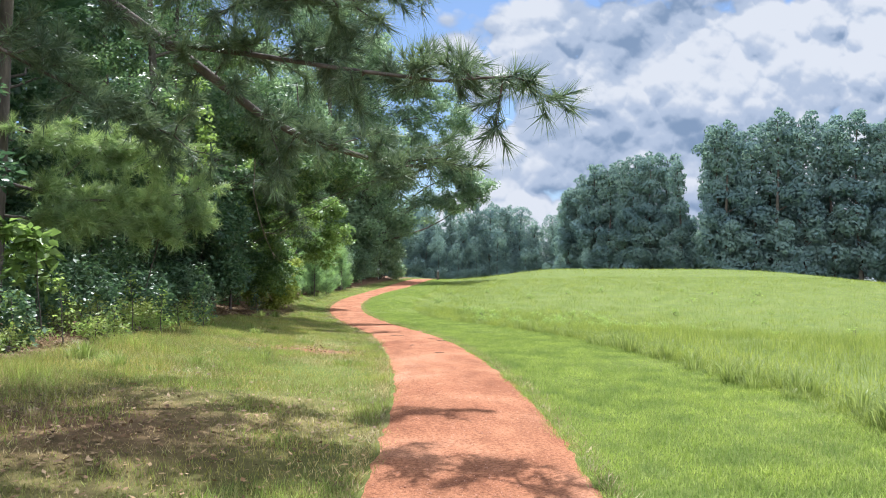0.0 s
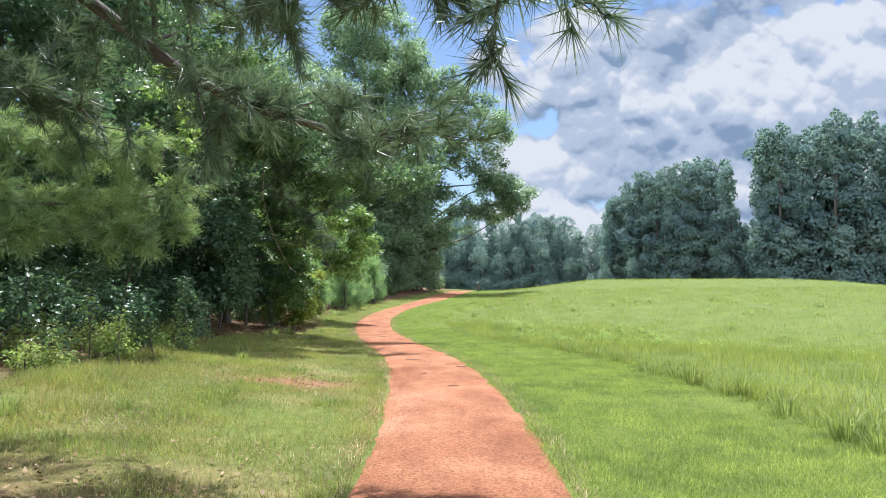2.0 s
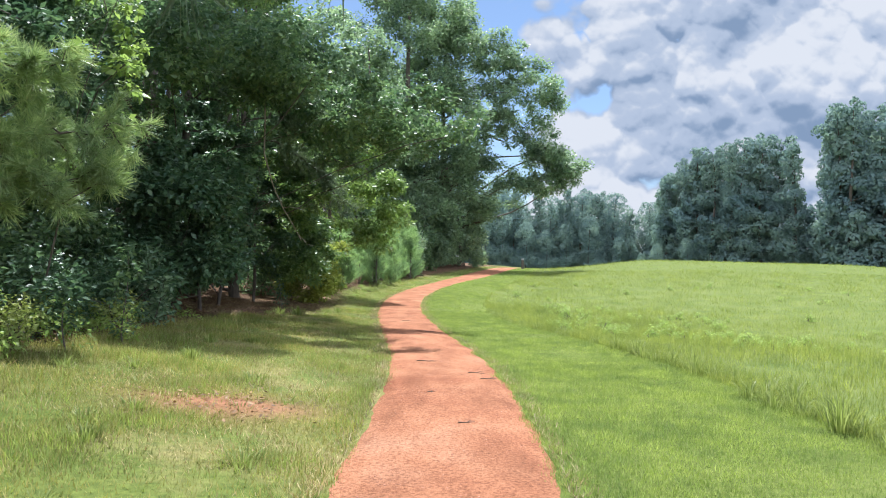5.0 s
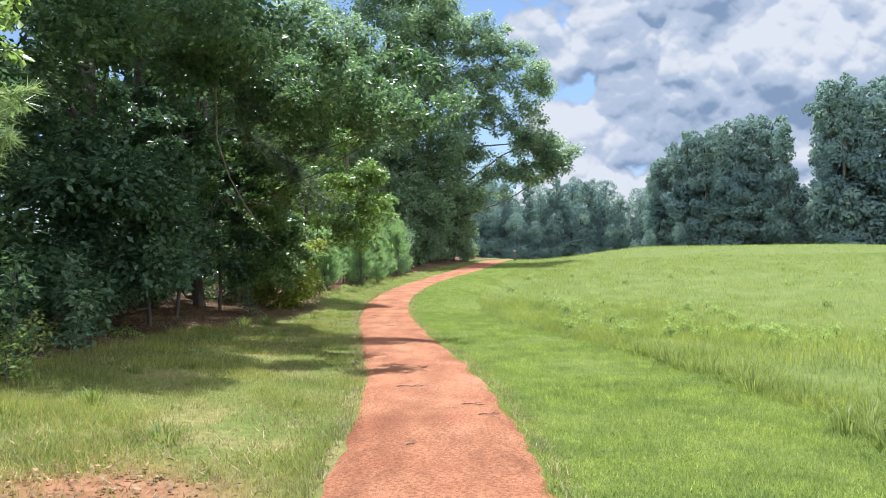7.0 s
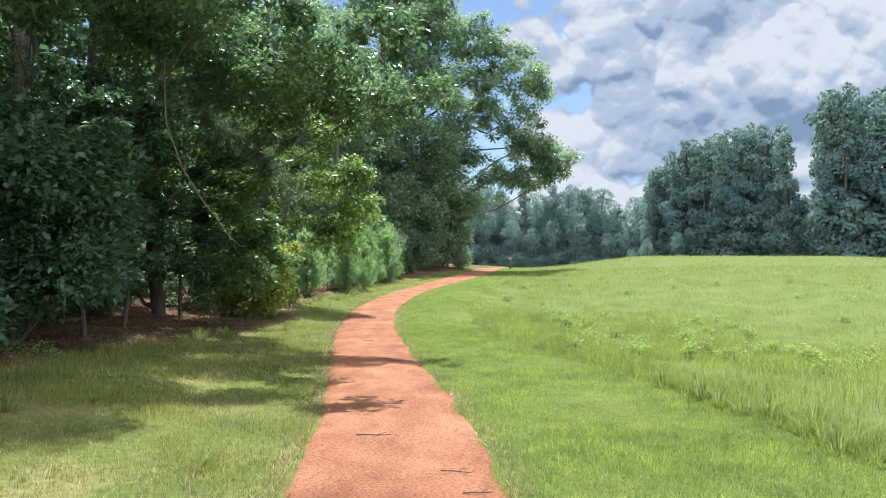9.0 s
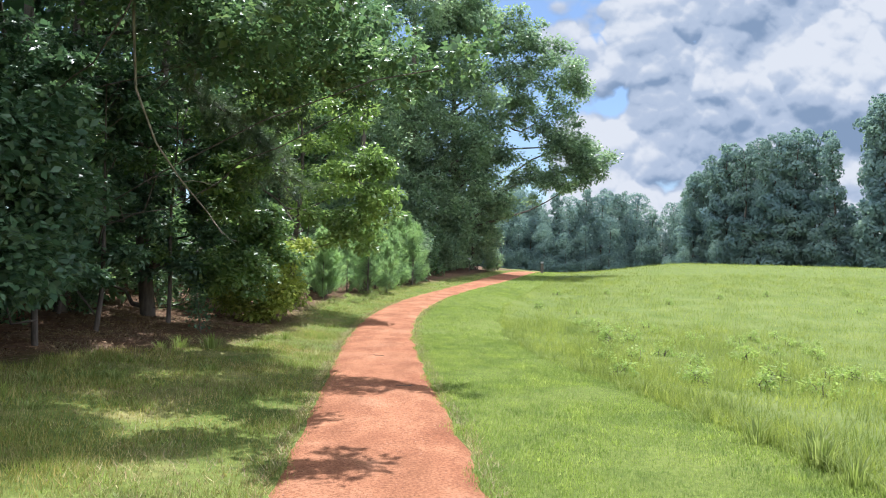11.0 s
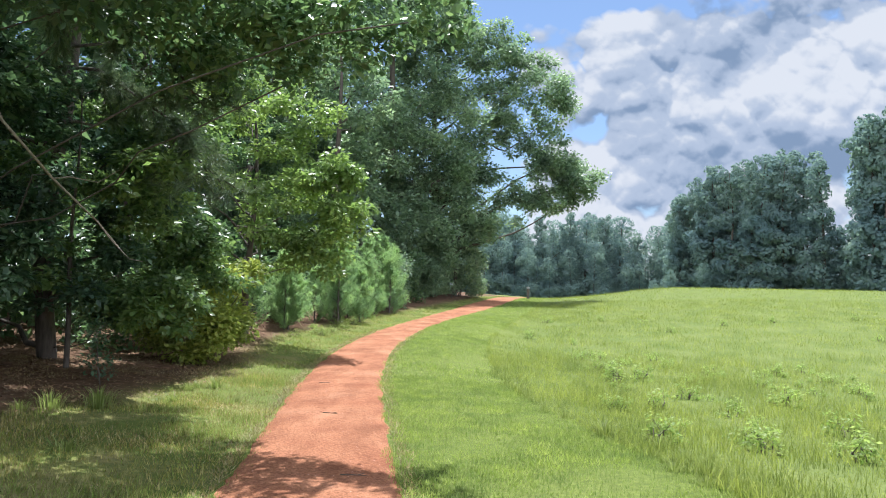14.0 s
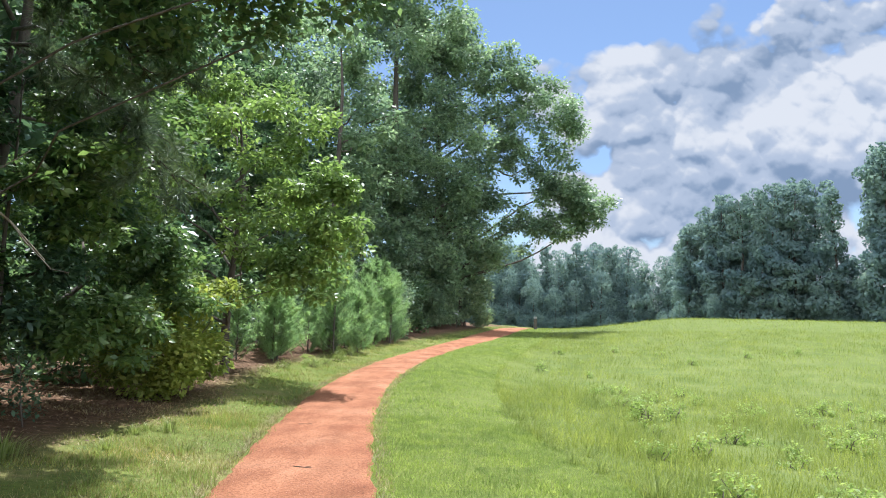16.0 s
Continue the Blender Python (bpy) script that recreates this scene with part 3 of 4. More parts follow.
def shrub(name, x, y, height, spread, n, size, mat, label, seed, clumps=10, category="shrub", group="woodland shrubs"):
    rng = np.random.default_rng(seed)
    r = root(name, x, y, float(land(x, y)) - 0.04, label, category, group)
    cs, rs = [], []
    for k in range(clumps):
        t, u = rng.uniform(0, 2 * math.pi), rng.random()
        q = spread * math.sqrt(rng.random()) * 0.75
        cr = rng.uniform(0.25, 0.42) * min(spread, height)
        cs.append((q * math.cos(t), q * math.sin(t), cr * 0.5 + (height - cr * 1.2) * u * (1 - 0.35 * q / spread)))
        rs.append(cr)
    for c in cs[:6]:
        v, f = tube(wander(rng, (rng.normal(0, 0.05), rng.normal(0, 0.05), 0), c, 4, 0.05), np.linspace(0.018, 0.004, 4), 5)
        piece("stem", mesh_of("stem", v, f, BARK, True), r)
    v, f = crown_of(rng, cs, rs, n, size, 0.85, 0.55, 0.36) if height > 2.5 else leaves(rng, cs, rs, n, size, 0.9)
    piece("foliage", mesh_of("foliage", v, f, mat), r)
    return r


def pine_limb(rng, line, girth, twigs, per, length, reach, droop=0.0):
    """A pine bough: the crooked limb, its twigs, and needle tufts on them."""
    line = [np.array(p, float) for p in line]
    woods = [tube(line, np.linspace(girth, girth * 0.2, len(line)), 7)]
    tips, ways = [], []
    for k in range(twigs):
        s = (0.12 + 0.88 * (k + rng.random()) / twigs) * (len(line) - 1)
        i = min(int(s), len(line) - 2)
        a = line[i] + (line[i + 1] - line[i]) * (s - i)
        d = unit(line[i + 1] - line[i])
        out = unit(d * 0.6 + rng.normal(size=3) * [0.9, 0.9, 0.5] - np.array([0, 0, droop]))
        b = a + out * reach * rng.uniform(0.4, 1.0)
        w = wander(rng, a, b, 4, 0.03 * reach)
        woods.append(tube(w, np.linspace(0.012, 0.004, 4), 5))
        for q in (1, 2, 3):
            for _ in range(2 if q < 3 else 3):
                side = unit(out + rng.normal(size=3) * 0.7)
                e = w[q] + side * rng.uniform(0.08, 0.22)
                tips.append(e); ways.append(side)
    return joined(woods), needles(rng, tips, ways, per, length)


def pine_tree(x, y, height, label, seed, boughs, girth=0.16, twigs=22, per=62, length=0.23, reach=0.75, upper=9, turn=(-0.6, 2.4), mat=NEEDLE, span=3.6):
    """A pine whose boughs are given as crooked lines in the world."""
    rng = np.random.default_rng(seed)
    z0 = float(land(x, y)) - 0.1
    r = root("pine_tree", x, y, z0, label, "tree", "woodland trees")
    v, f = tube(wander(rng, (0, 0, 0), (0.2, 0.1, height), 8, 0.04), np.linspace(girth, girth * 0.3, 8), 10)
    piece("trunk", mesh_of("trunk", v, f, BARK, True), r)
    for k in range(upper):
        t, zz = rng.uniform(*turn), height * (0.5 + 0.5 * k / upper)
        ln = span * (1 - 0.6 * k / upper)
        a, e = np.array([0.1, 0.05, zz - 0.5]), np.array([math.sin(t) * ln, math.cos(t) * ln, zz + 0.5])
        wood, green = pine_limb(rng, wander(rng, a, e, 5, 0.1), 0.04, 16, 26, 0.26, 0.9)
        b = piece("bough", mesh_of("bough", *wood, BARK, True), r)
        piece("needles", mesh_of("needles", *green, mat), b)
    for line, thick, tw, rc in boughs:
        local = [np.array(p, float) - [x, y, z0] for p in line]
        wood, green = pine_limb(rng, local, thick, tw, per, length, rc)
        b = piece("bough", mesh_of("bough", *wood, BARK, True), r)
        piece("needles", mesh_of("needles", *green, mat), b)
    return r


def young_pine(name, height, seed, label):
    rng = np.random.default_rng(seed)
    r = root(name, 0, 0, 0, label, "young pine", "young pines")
    woods = [tube(wander(rng, (0, 0, 0), (0, 0, height), 6, 0.02), np.linspace(0.035, 0.006, 6), 6)]
    tips, ways = [(0, 0, height)], [(0, 0, 1)]
    for k in range(46):
        z = height * (0.02 + 0.92 * k / 46)
        t = rng.uniform(0, 2 * math.pi)
        ln = height * 0.33 * (1 - 0.9 * z / height) * rng.uniform(0.7, 1.15)
        e = np.array([math.cos(t) * ln, math.sin(t) * ln, z + ln * 0.75])
        woods.append(tube([(0, 0, z), tuple(e * [0.5, 0.5, 0] + [0, 0, z + ln * 0.3]), tuple(e)], (0.01, 0.007, 0.003), 4))
        for q in (0.45, 0.75, 1.0):
            tips.append(e * [q, q, 0] + [0, 0, z + (e[2] - z) * q]); ways.append((math.cos(t) * 0.6, math.sin(t) * 0.6, 0.9))
    piece("stem", mesh_of("stem", *joined(woods), BARK, True), r)
    v, f = needles(rng, tips, ways, 46, 0.2, 0.009, 0.6)
    piece("needles", mesh_of("needles", v, f, YOUNG), r)
    return r


def place_copies(proto, spots, group=""):
    """Copies of a thing standing at (x, y, turn, scale)."""
    for x, y, turn, s in spots:
        c = copy_thing(proto, pose(x, y, float(land(x, y)) - 0.1, 0, 0, turn))
        c.scale = (s, s, s)


# ---- wood's edge along the path ----
DARK_TREE = "dark green broadleaf tree at the wood's edge"
tree("oak_tree", -8.4, 12.0, 11, 3.0, 0.5, 16000, 0.15, DEEP, DARK_TREE, 11, clumps=60)
tree("oak_tree", -10.2, 19.4, 12, 3.6, 0.4, 18000, 0.15, DEEP, DARK_TREE, 12, clumps=70)
# extra: some clumps added purely for ground shade, those above 11 m unseen
tree("oak_tree", -8.0, 25.5, 15, 4.8, 3.6, 74000, 0.108, OAK, "tall oak with a canopy reaching over the path", 13, clumps=80,
     extra=[(-1.7, 26.0, 5.5, 1.0), (-1.6, 22.2, 5.6, 0.9), (-3.2, 24.5, 5.6, 1.3), (-3.0, 21.5, 6.2, 1.3), (-0.3, 21.6, 5.5, 0.55), (-3.4, 27.5, 6.0, 1.4), (-0.6, 25.9, 5.6, 0.8), (-1.4, 26.3, 5.7, 0.8), (-1.2, 23.6, 5.5, 0.6), (-2.4, 24.0, 6.0, 1.2), (-4.2, 25.2, 6.6, 1.3), (-3.6, 22.8, 6.0, 1.1), (-5.2, 22.4, 6.6, 1.3), (-2.4, 27.0, 6.2, 1.1), (0.3, 26.0, 5.7, 0.65), (-3.6, 26.6, 6.4, 1.2), (-2.2, 25.2, 5.9, 1.0),  (-4.5, 23.0, 6.4, 1.5), (-5.0, 20.5, 6.6, 1.4), (-6.4, 22.0, 6.2, 1.5), (-3.3, 24.2, 11.4, 1.3), (-4.6, 22.8, 11.2, 1.4), (-4.2, 25.6, 11.6, 1.3), (-2.6, 22.6, 11.8, 1.3), (-5.5, 24.4, 11.4, 1.5), (-3.7, 22.9, 12.2, 1.4), (-2.2, 24.6, 12.2, 1.1)])
rng_v = np.random.default_rng(77)
big_oak = [o for o in bpy.data.objects if o.get("label") == "tall oak with a canopy reaching over the path"][0]
at = np.array(big_oak.matrix_basis.translation)
hang = [np.array(p) - at for p in ((-5.4, 24.2, 7.2), (-4.35, 24.0, 6.3), (-4.32, 24.0, 5.5), (-4.4, 24.3, 4.7), (-4.3, 24.8, 4.0), (-4.3, 25.8, 3.55), (-4.25, 26.8, 3.15), (-4.15, 27.3, 2.8))]
side_twigs = [tube(wander(rng_v, hang[5], hang[5] + np.array([0.7, 0.2, 0.15]), 4, 0.04), (0.01, 0.008, 0.006, 0.004), 5), tube(wander(rng_v, hang[6], hang[6] + np.array([0.5, 0.3, -0.5]), 4, 0.04), (0.01, 0.008, 0.006, 0.004), 5)]
piece("dead_branch", mesh_of("dead_branch", *joined([tube(hang, np.linspace(0.026, 0.01, 8), 7), *side_twigs]), PALE_BARK, True), big_oak, "bare pale hanging branch")
tree("oak_tree", -7.0, 30.6, 11, 3.0, 0.9, 34000, 0.11, SPRAY, "leafy oak with low drooping branches over leaf litter", 14, clumps=70,
     extra=[(-4.5, 29.8, 2.2, 0.9), (-4.4, 28.5, 4.0, 1.0), (-4.6, 31.5, 3.0, 1.1), (-4.8, 30.5, 5.2, 1.2)])
tree("oak_tree", -5.4, 37.2, 7.4, 3.1, 2.0, 19000, 0.15, BRIGHT, "sunlit light green broadleaf tree leaning to the path", 15, clumps=60, flat=0.4, core=False, limbs=14,
     extra=[(-2.6, 35.6, 4.4, 0.9), (-2.8, 35.8, 5.4, 0.9), (-3.4, 36.0, 3.4, 1.0)])
for k, (x, y, h, w) in enumerate(((-6.3, 27.0, 5.0, 1.5), (-6.1, 29.6, 5.4, 1.7), (-7.6, 25.2, 5.2, 1.8), (-8.2, 29.0, 6.0, 2.0), (-5.9, 24.6, 4.4, 1.2))):
    tree("young_oak", x, y, h, w, 1.0, 6500, 0.12, DEEP, "dense dark young tree filling the wood's edge", 150 + k, clumps=34, girth=0.05, limbs=6)
shrub("shrub", -5.9, 22.4, 4.2, 1.9, 15000, 0.13, DEEP, "tall dark shrub with drooping leaves at the wood's edge", 16, 26)
shrub("shrub", -4.9, 32.6, 2.7, 1.4, 9000, 0.11, YELLOW, "yellow-green bush under an oak", 17, 16)
tree("oak_tree", -12, 45, 12, 3.8, 0.6, 16000, 0.17, OAK, DARK_TREE, 18, clumps=50)
tree("oak_tree", -11, 55, 14, 4.2, 0.6, 18000, 0.19, OAK, DARK_TREE, 19, clumps=50)
tree("sweetgum_tree", -11.5, 64, 20, 6.0, 0.4, 18000, 0.3, GUM, "leafy sweetgum behind the young pines", 22, clumps=90, puff=1.4, flat=0.65)
tree("sweetgum_tree", -5.2, 72, 28, 6.6, 0.4, 44000, 0.27, GUM, "big leafy sweetgum in shade beside the path", 20, clumps=130, puff=1.45, flat=0.65)
tree("sweetgum_tree", -2.2, 76, 25, 5.6, 1.2, 64000, 0.25, GUM, "tall sweetgum with open branches over the path", 21, clumps=110, limbs=18, puff=1.4, flat=0.65,
     extra=[(6.2, 75.5, 14.0, 2.7), (8.2, 76, 10.8, 2.2), (7.0, 75.5, 12.0, 3.1), (9.4, 76.5, 12.6, 2.3), (4.6, 75.5, 10.4, 2.4), (6.2, 75.0, 18.6, 3.2), (5.4, 75.5, 21.6, 2.2), (2.8, 75, 22.5, 2.8), (3.2, 75.5, 16.5, 2.6), (-0.5, 74, 24.0, 3.0), (1.5, 75, 8, 2.4), (0.5, 74.5, 13, 2.8), (2.8, 76, 19.5, 2.4)])
for k, (x, y, h) in enumerate(((-4.6, 58.0, 3.6), (-4.0, 63.5, 4.2), (-3.4, 68.5, 4.4), (-3.0, 73.0, 4.5), (0.0, 80.5, 5.0))):
    shrub("shrub", x, y, h, 2.2, 9000, 0.17, (GUM, OAK)[k % 2], "dense shrub closing the wood's edge by the path", 23 + k, 26)

GUM_FILL = "leafy tree filling the wood's edge under the sweetgums"
for k, (x, y, h, s) in enumerate(((-7.0, 58.5, 17, 4.0), (-6.6, 66.5, 12, 3.8), (-3.6, 71.0, 9.5, 3.4), (-0.4, 78.5, 10, 3.2), (-5.0, 76.0, 14, 4.2))):
    tree("sweetgum_tree", x, y, h, s, 0.2, 9000, 0.26, GUM, GUM_FILL, 120 + k, clumps=55, limbs=6, puff=1.3, flat=0.65)

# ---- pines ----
# the 30 upper boughs are out of view, added to throw shade on the verge
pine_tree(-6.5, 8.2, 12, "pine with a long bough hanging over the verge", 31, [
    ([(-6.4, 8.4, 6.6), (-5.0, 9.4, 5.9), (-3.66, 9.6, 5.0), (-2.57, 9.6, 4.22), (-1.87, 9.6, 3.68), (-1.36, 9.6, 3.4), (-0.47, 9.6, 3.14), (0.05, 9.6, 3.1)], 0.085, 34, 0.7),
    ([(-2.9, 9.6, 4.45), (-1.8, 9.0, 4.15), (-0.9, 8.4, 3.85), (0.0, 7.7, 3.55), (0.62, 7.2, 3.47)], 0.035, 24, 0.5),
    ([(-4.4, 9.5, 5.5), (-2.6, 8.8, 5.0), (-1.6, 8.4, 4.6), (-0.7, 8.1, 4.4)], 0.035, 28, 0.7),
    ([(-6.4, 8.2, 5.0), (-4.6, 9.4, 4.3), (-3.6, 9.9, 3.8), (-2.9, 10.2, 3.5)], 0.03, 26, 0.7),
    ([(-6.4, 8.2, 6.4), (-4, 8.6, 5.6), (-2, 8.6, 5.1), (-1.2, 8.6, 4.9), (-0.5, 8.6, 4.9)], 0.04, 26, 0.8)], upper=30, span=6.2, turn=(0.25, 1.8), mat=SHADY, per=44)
pine_tree(-7.2, 14.6, 12, "pine with low sunlit boughs", 32, [
    ([(-7.1, 14.6, 3.6), (-6.0, 14.9, 3.3), (-5.0, 15.6, 3.4), (-4.1, 16.4, 3.7)], 0.035, 46, 0.6),
    ([(-7.1, 14.6, 3.0), (-6.0, 14.9, 2.9), (-5.2, 15.6, 2.9), (-4.2, 16.3, 3.0)], 0.03, 46, 0.6),
    ([(-7.1, 14.6, 4.6), (-6.0, 14.7, 4.3), (-5.2, 15.2, 4.3), (-4.6, 15.8, 4.2)], 0.03, 40, 0.6)], upper=5, turn=(3.0, 5.5), per=48)
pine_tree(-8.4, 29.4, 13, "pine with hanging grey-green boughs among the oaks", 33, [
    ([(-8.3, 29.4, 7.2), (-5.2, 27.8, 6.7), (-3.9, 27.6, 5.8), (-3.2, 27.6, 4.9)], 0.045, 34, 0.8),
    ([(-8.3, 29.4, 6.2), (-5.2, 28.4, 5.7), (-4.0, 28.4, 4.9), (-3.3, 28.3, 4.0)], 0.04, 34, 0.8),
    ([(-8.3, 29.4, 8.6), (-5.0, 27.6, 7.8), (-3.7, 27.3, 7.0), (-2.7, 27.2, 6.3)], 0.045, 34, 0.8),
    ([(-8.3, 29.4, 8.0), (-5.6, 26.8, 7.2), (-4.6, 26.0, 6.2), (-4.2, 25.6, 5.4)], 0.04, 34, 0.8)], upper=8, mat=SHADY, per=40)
yp = [young_pine("young_pine", 2.6, 41, "bushy bright green young pine beside the path"), young_pine("young_pine", 3.0, 42, "bushy bright green young pine beside the path")]
rng = random.Random(7)
for k, p in enumerate(yp):
    p.matrix_basis = pose(-5.4 + k * 0.8, 42 + 5 * k, float(land(-5.4 + k * 0.8, 42 + 5 * k)) - 0.05)
    place_copies(p, [(-4.9 + 0.19 * (y - 43) + rng.uniform(-1.5, 0.2), y + rng.uniform(-0.5, 0.5), rng.uniform(0, 360), rng.uniform(0.7, 1.45)) for y in np.arange(41.0 + k * 0.7, 57, 1.4)])

tree("young_oak", -5.7, 17.5, 5.2, 0.75, 2.0, 1100, 0.12, BRIGHT, "slender young tree with sunlit yellow-green leaves", 29, clumps=16, girth=0.018, lean=(1.6, -0.9), limbs=6, core=False)

# ---- undergrowth ----
und = [shrub("undergrowth_shrub", -6.6, 10.0, 1.6, 1.1, 1900, 0.11, DEEP, "dark leafy undergrowth shrub inside the wood's edge", 71, 12),
       shrub("undergrowth_shrub", -6.9, 20.6, 2.2, 1.2, 2100, 0.12, OAK, "leafy undergrowth shrub inside the wood's edge", 72, 13)]
place_copies(und[0], [(-6.3 + rng.uniform(-0.7, 0.6) - 0.5 * (y > 24), y, rng.uniform(0, 360), rng.uniform(0.7, 1.2)) for y in (8.0, 9.1, 11.4, 12.6, 13.9, 15.6, 17.2, 18.8, 20.2, 58, 60.5, 63)])
place_copies(und[1], [(-7.6 + rng.uniform(-0.8, 0.8), y, rng.uniform(0, 360), rng.uniform(0.8, 1.3)) for y in (9, 11.5, 14, 16, 18.5, 20.5, 23, 25, 27, 29.5, 33, 36, 39, 42, 45, 48, 51, 54, 57, 60, 63)])
place_copies(und[1], [(-11.2 + rng.uniform(-0.8, 0.8), y, rng.uniform(0, 360), rng.uniform(2.0, 2.6)) for y in range(9, 72, 4)])
weed = [shrub("weed", -4.9, 13.4, 0.45, 0.6, 380, 0.065, WEED, "low sunlit weed clump at the wood's edge", 73, 9, "weed", "weeds"),
        shrub("weed", -5.2, 16.2, 0.7, 0.5, 420, 0.065, EDGE, "low sunlit weed clump at the wood's edge", 74, 9, "weed", "weeds")]
for k, p in enumerate(weed):
    place_copies(p, [(-5.0 - 0.5 * rng.random() - (0.5 if y > 19 else 0) + rng.uniform(-0.4, 0.5), y + rng.uniform(-0.3, 0.3), rng.uniform(0, 360), rng.uniform(0.55, 1.2)) for y in np.arange(10.0 + 0.4 * k, 22, 0.85)])
    place_copies(p, [(-4.3 + 0.02 * (y - 40) + rng.uniform(-0.5, 0.4), y, rng.uniform(0, 360), rng.uniform(0.4, 0.8)) for y in np.arange(38 + 0.5 * k, 58, 1.3)])


def sapling(x, y, height, label, seed, mat, size=0.09, n=260, start=1):
    """A thin upright stem with alternate leaves."""
    g = np.random.default_rng(seed)
    r = root("sapling", x, y, float(land(x, y)) - 0.03, label, "sapling", "saplings")
    line = wander(g, (0, 0, 0), (g.normal(0, 0.08), g.normal(0, 0.08), height), 6, 0.03)
    v, f = tube(line, np.linspace(0.012, 0.004, 6), 6)
    piece("stem", mesh_of("stem", v, f, BARK, True), r)
    cs = [np.array(line[min(5, start + k // 2)]) + unit(g.normal(size=3)) * [0.16, 0.16, 0.06] * (1.4 - 0.12 * k) for k in range(10)]
    v, f = leaves(g, cs, np.full(len(cs), 0.15), n, size, 0.9, 0.3, 0.6)
    piece("foliage", mesh_of("foliage", v, f, mat), r)
    return r


sapling(-4.28, 17.2, 1.3, "lone leafy sapling in front of the dark wood", 81, OAK, 0.08, 300)
sapling(-5.45, 20.6, 1.25, "leafy grey-green sapling before the dark wood", 85, GUM, 0.1, 260)
sapling(-4.7, 19.2, 0.8, "low sapling with pale leaves at the wood's edge", 82, GUM)
for k, (x, y, h) in enumerate(((-4.2, 14.3, 0.75), (-4.6, 13.2, 0.6), (-5.0, 12.3, 0.9), (-4.3, 15.9, 0.6), (-4.9, 14.9, 1.0), (-5.2, 11.4, 0.7), (-4.1, 17.0, 0.5))):
    sapling(x, y, h, "leggy light green sprig at the wood's edge", 140 + k, (WEED, BRIGHT)[k % 2], 0.06, 130)
sapling(-4.9, 28.4, 0.9, "blue-green vine-covered sapling by the leaf litter", 83, DEEP, 0.07, 300)
for k, (x, y, h) in enumerate(((-5.6, 13.0, 1.5), (-6.1, 12.7, 1.6), (-5.9, 13.5, 1.3))):
    sapling(x, y, h, "young maple with broad hanging leaves", 84 + 20 * k, BRIGHT, 0.2, 120, 3)

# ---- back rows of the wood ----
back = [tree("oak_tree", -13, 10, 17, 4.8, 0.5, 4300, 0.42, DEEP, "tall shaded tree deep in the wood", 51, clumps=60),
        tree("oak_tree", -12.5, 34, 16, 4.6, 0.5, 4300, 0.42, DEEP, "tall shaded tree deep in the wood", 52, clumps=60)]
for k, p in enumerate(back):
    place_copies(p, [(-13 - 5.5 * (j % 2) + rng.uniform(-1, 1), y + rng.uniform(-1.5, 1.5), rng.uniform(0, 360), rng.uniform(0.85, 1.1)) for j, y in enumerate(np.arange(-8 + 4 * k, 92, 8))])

# ---- woods beyond the field ----
def shell(rng, centres, radii, n, size, flat=0.8):
    """Sprays of foliage lying on the outside of rounded clumps, none inside a neighbour."""
    centres, radii = np.asarray(centres, float), np.asarray(radii, float)
    m = n * 2
    pick = rng.choice(len(centres), m, p=radii ** 2 / (radii ** 2).sum())
    way = unit(rng.normal(size=(m, 3)) + [0, 0, 0.25])
    pos = centres[pick] + way * (radii[pick] * rng.uniform(0.72, 1.1, m))[:, None] * [1, 1, flat]
    gap = np.linalg.norm((pos[:, None] - centres[None]) / [1, 1, flat], axis=2) / radii[None]
    gap[np.arange(m), pick] = 9
    ok = np.nonzero(gap.min(1) > 0.7)[0][:n]
    way, pos, n = way[ok], pos[ok], len(ok)
    up = unit(way + rng.normal(size=(n, 3)) * 0.42 + [0, 0, 0.15])
    side = unit(np.cross(up, rng.normal(size=(n, 3))))
    along = np.cross(up, side)
    s = (size * rng.uniform(0.5, 1.3, n))[:, None]
    a, w = along * s * 0.5, side * s * 0.36
    vs = np.stack([pos - a, pos + w - a * 0.1, pos + a, pos - w + a * 0.2], 1).reshape(-1, 3)
    i = np.arange(n)[:, None] * 4
    return vs, np.concatenate([i + [0, 2, 1], i + [0, 3, 2]])


def far_tree(name, height, spread, low, n, size, label, seed, clumps, taper):
    """A tree of the far woods: trunk, a few limbs, crown of lumpy clumps that narrows upwards by taper."""
    rng = np.random.default_rng(seed)
    r = root(name, 0, 0, 0, label, "tree", "far woods")
    line = wander(rng, (0, 0, 0), (0, 0, height * 0.94), 6, height * 0.012)
    v, f = tube(line, np.linspace(height * 0.014, 0.05, 6), 7)
    piece("trunk", mesh_of("trunk", v, f, BARK, True), r)
    cs, rs = [], []
    for k in range(clumps):
        u = ((k + rng.random()) / clumps)
        wide = spread * (1 - taper * u ** 2.2) * (0.75 + 0.25 * math.sin(9 * u + seed))
        t, q = rng.uniform(0, 2 * math.pi), wide * math.sqrt(rng.uniform(0.05, 1.0))
        cr = spread * rng.uniform(0.24, 0.56) * (1 - 0.35 * u)
        cs.append((q * math.cos(t), q * math.sin(t), low + (height - low - cr * 0.8) * u + cr * 0.3)); rs.append(cr)
    for k in rng.choice(clumps, 5, replace=False):
        c = np.array(cs[k])
        v, f = tube(wander(rng, (0, 0, max(0.5, c[2] - 1.6)), c, 4, 0.1), np.linspace(0.11, 0.03, 4), 5)
        piece("limb", mesh_of("limb", v, f, BARK, True), r)
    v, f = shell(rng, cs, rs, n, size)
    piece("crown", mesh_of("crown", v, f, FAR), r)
    return r


HAZY = "tall pine in the woods beyond the field, haze painted into its leaves"
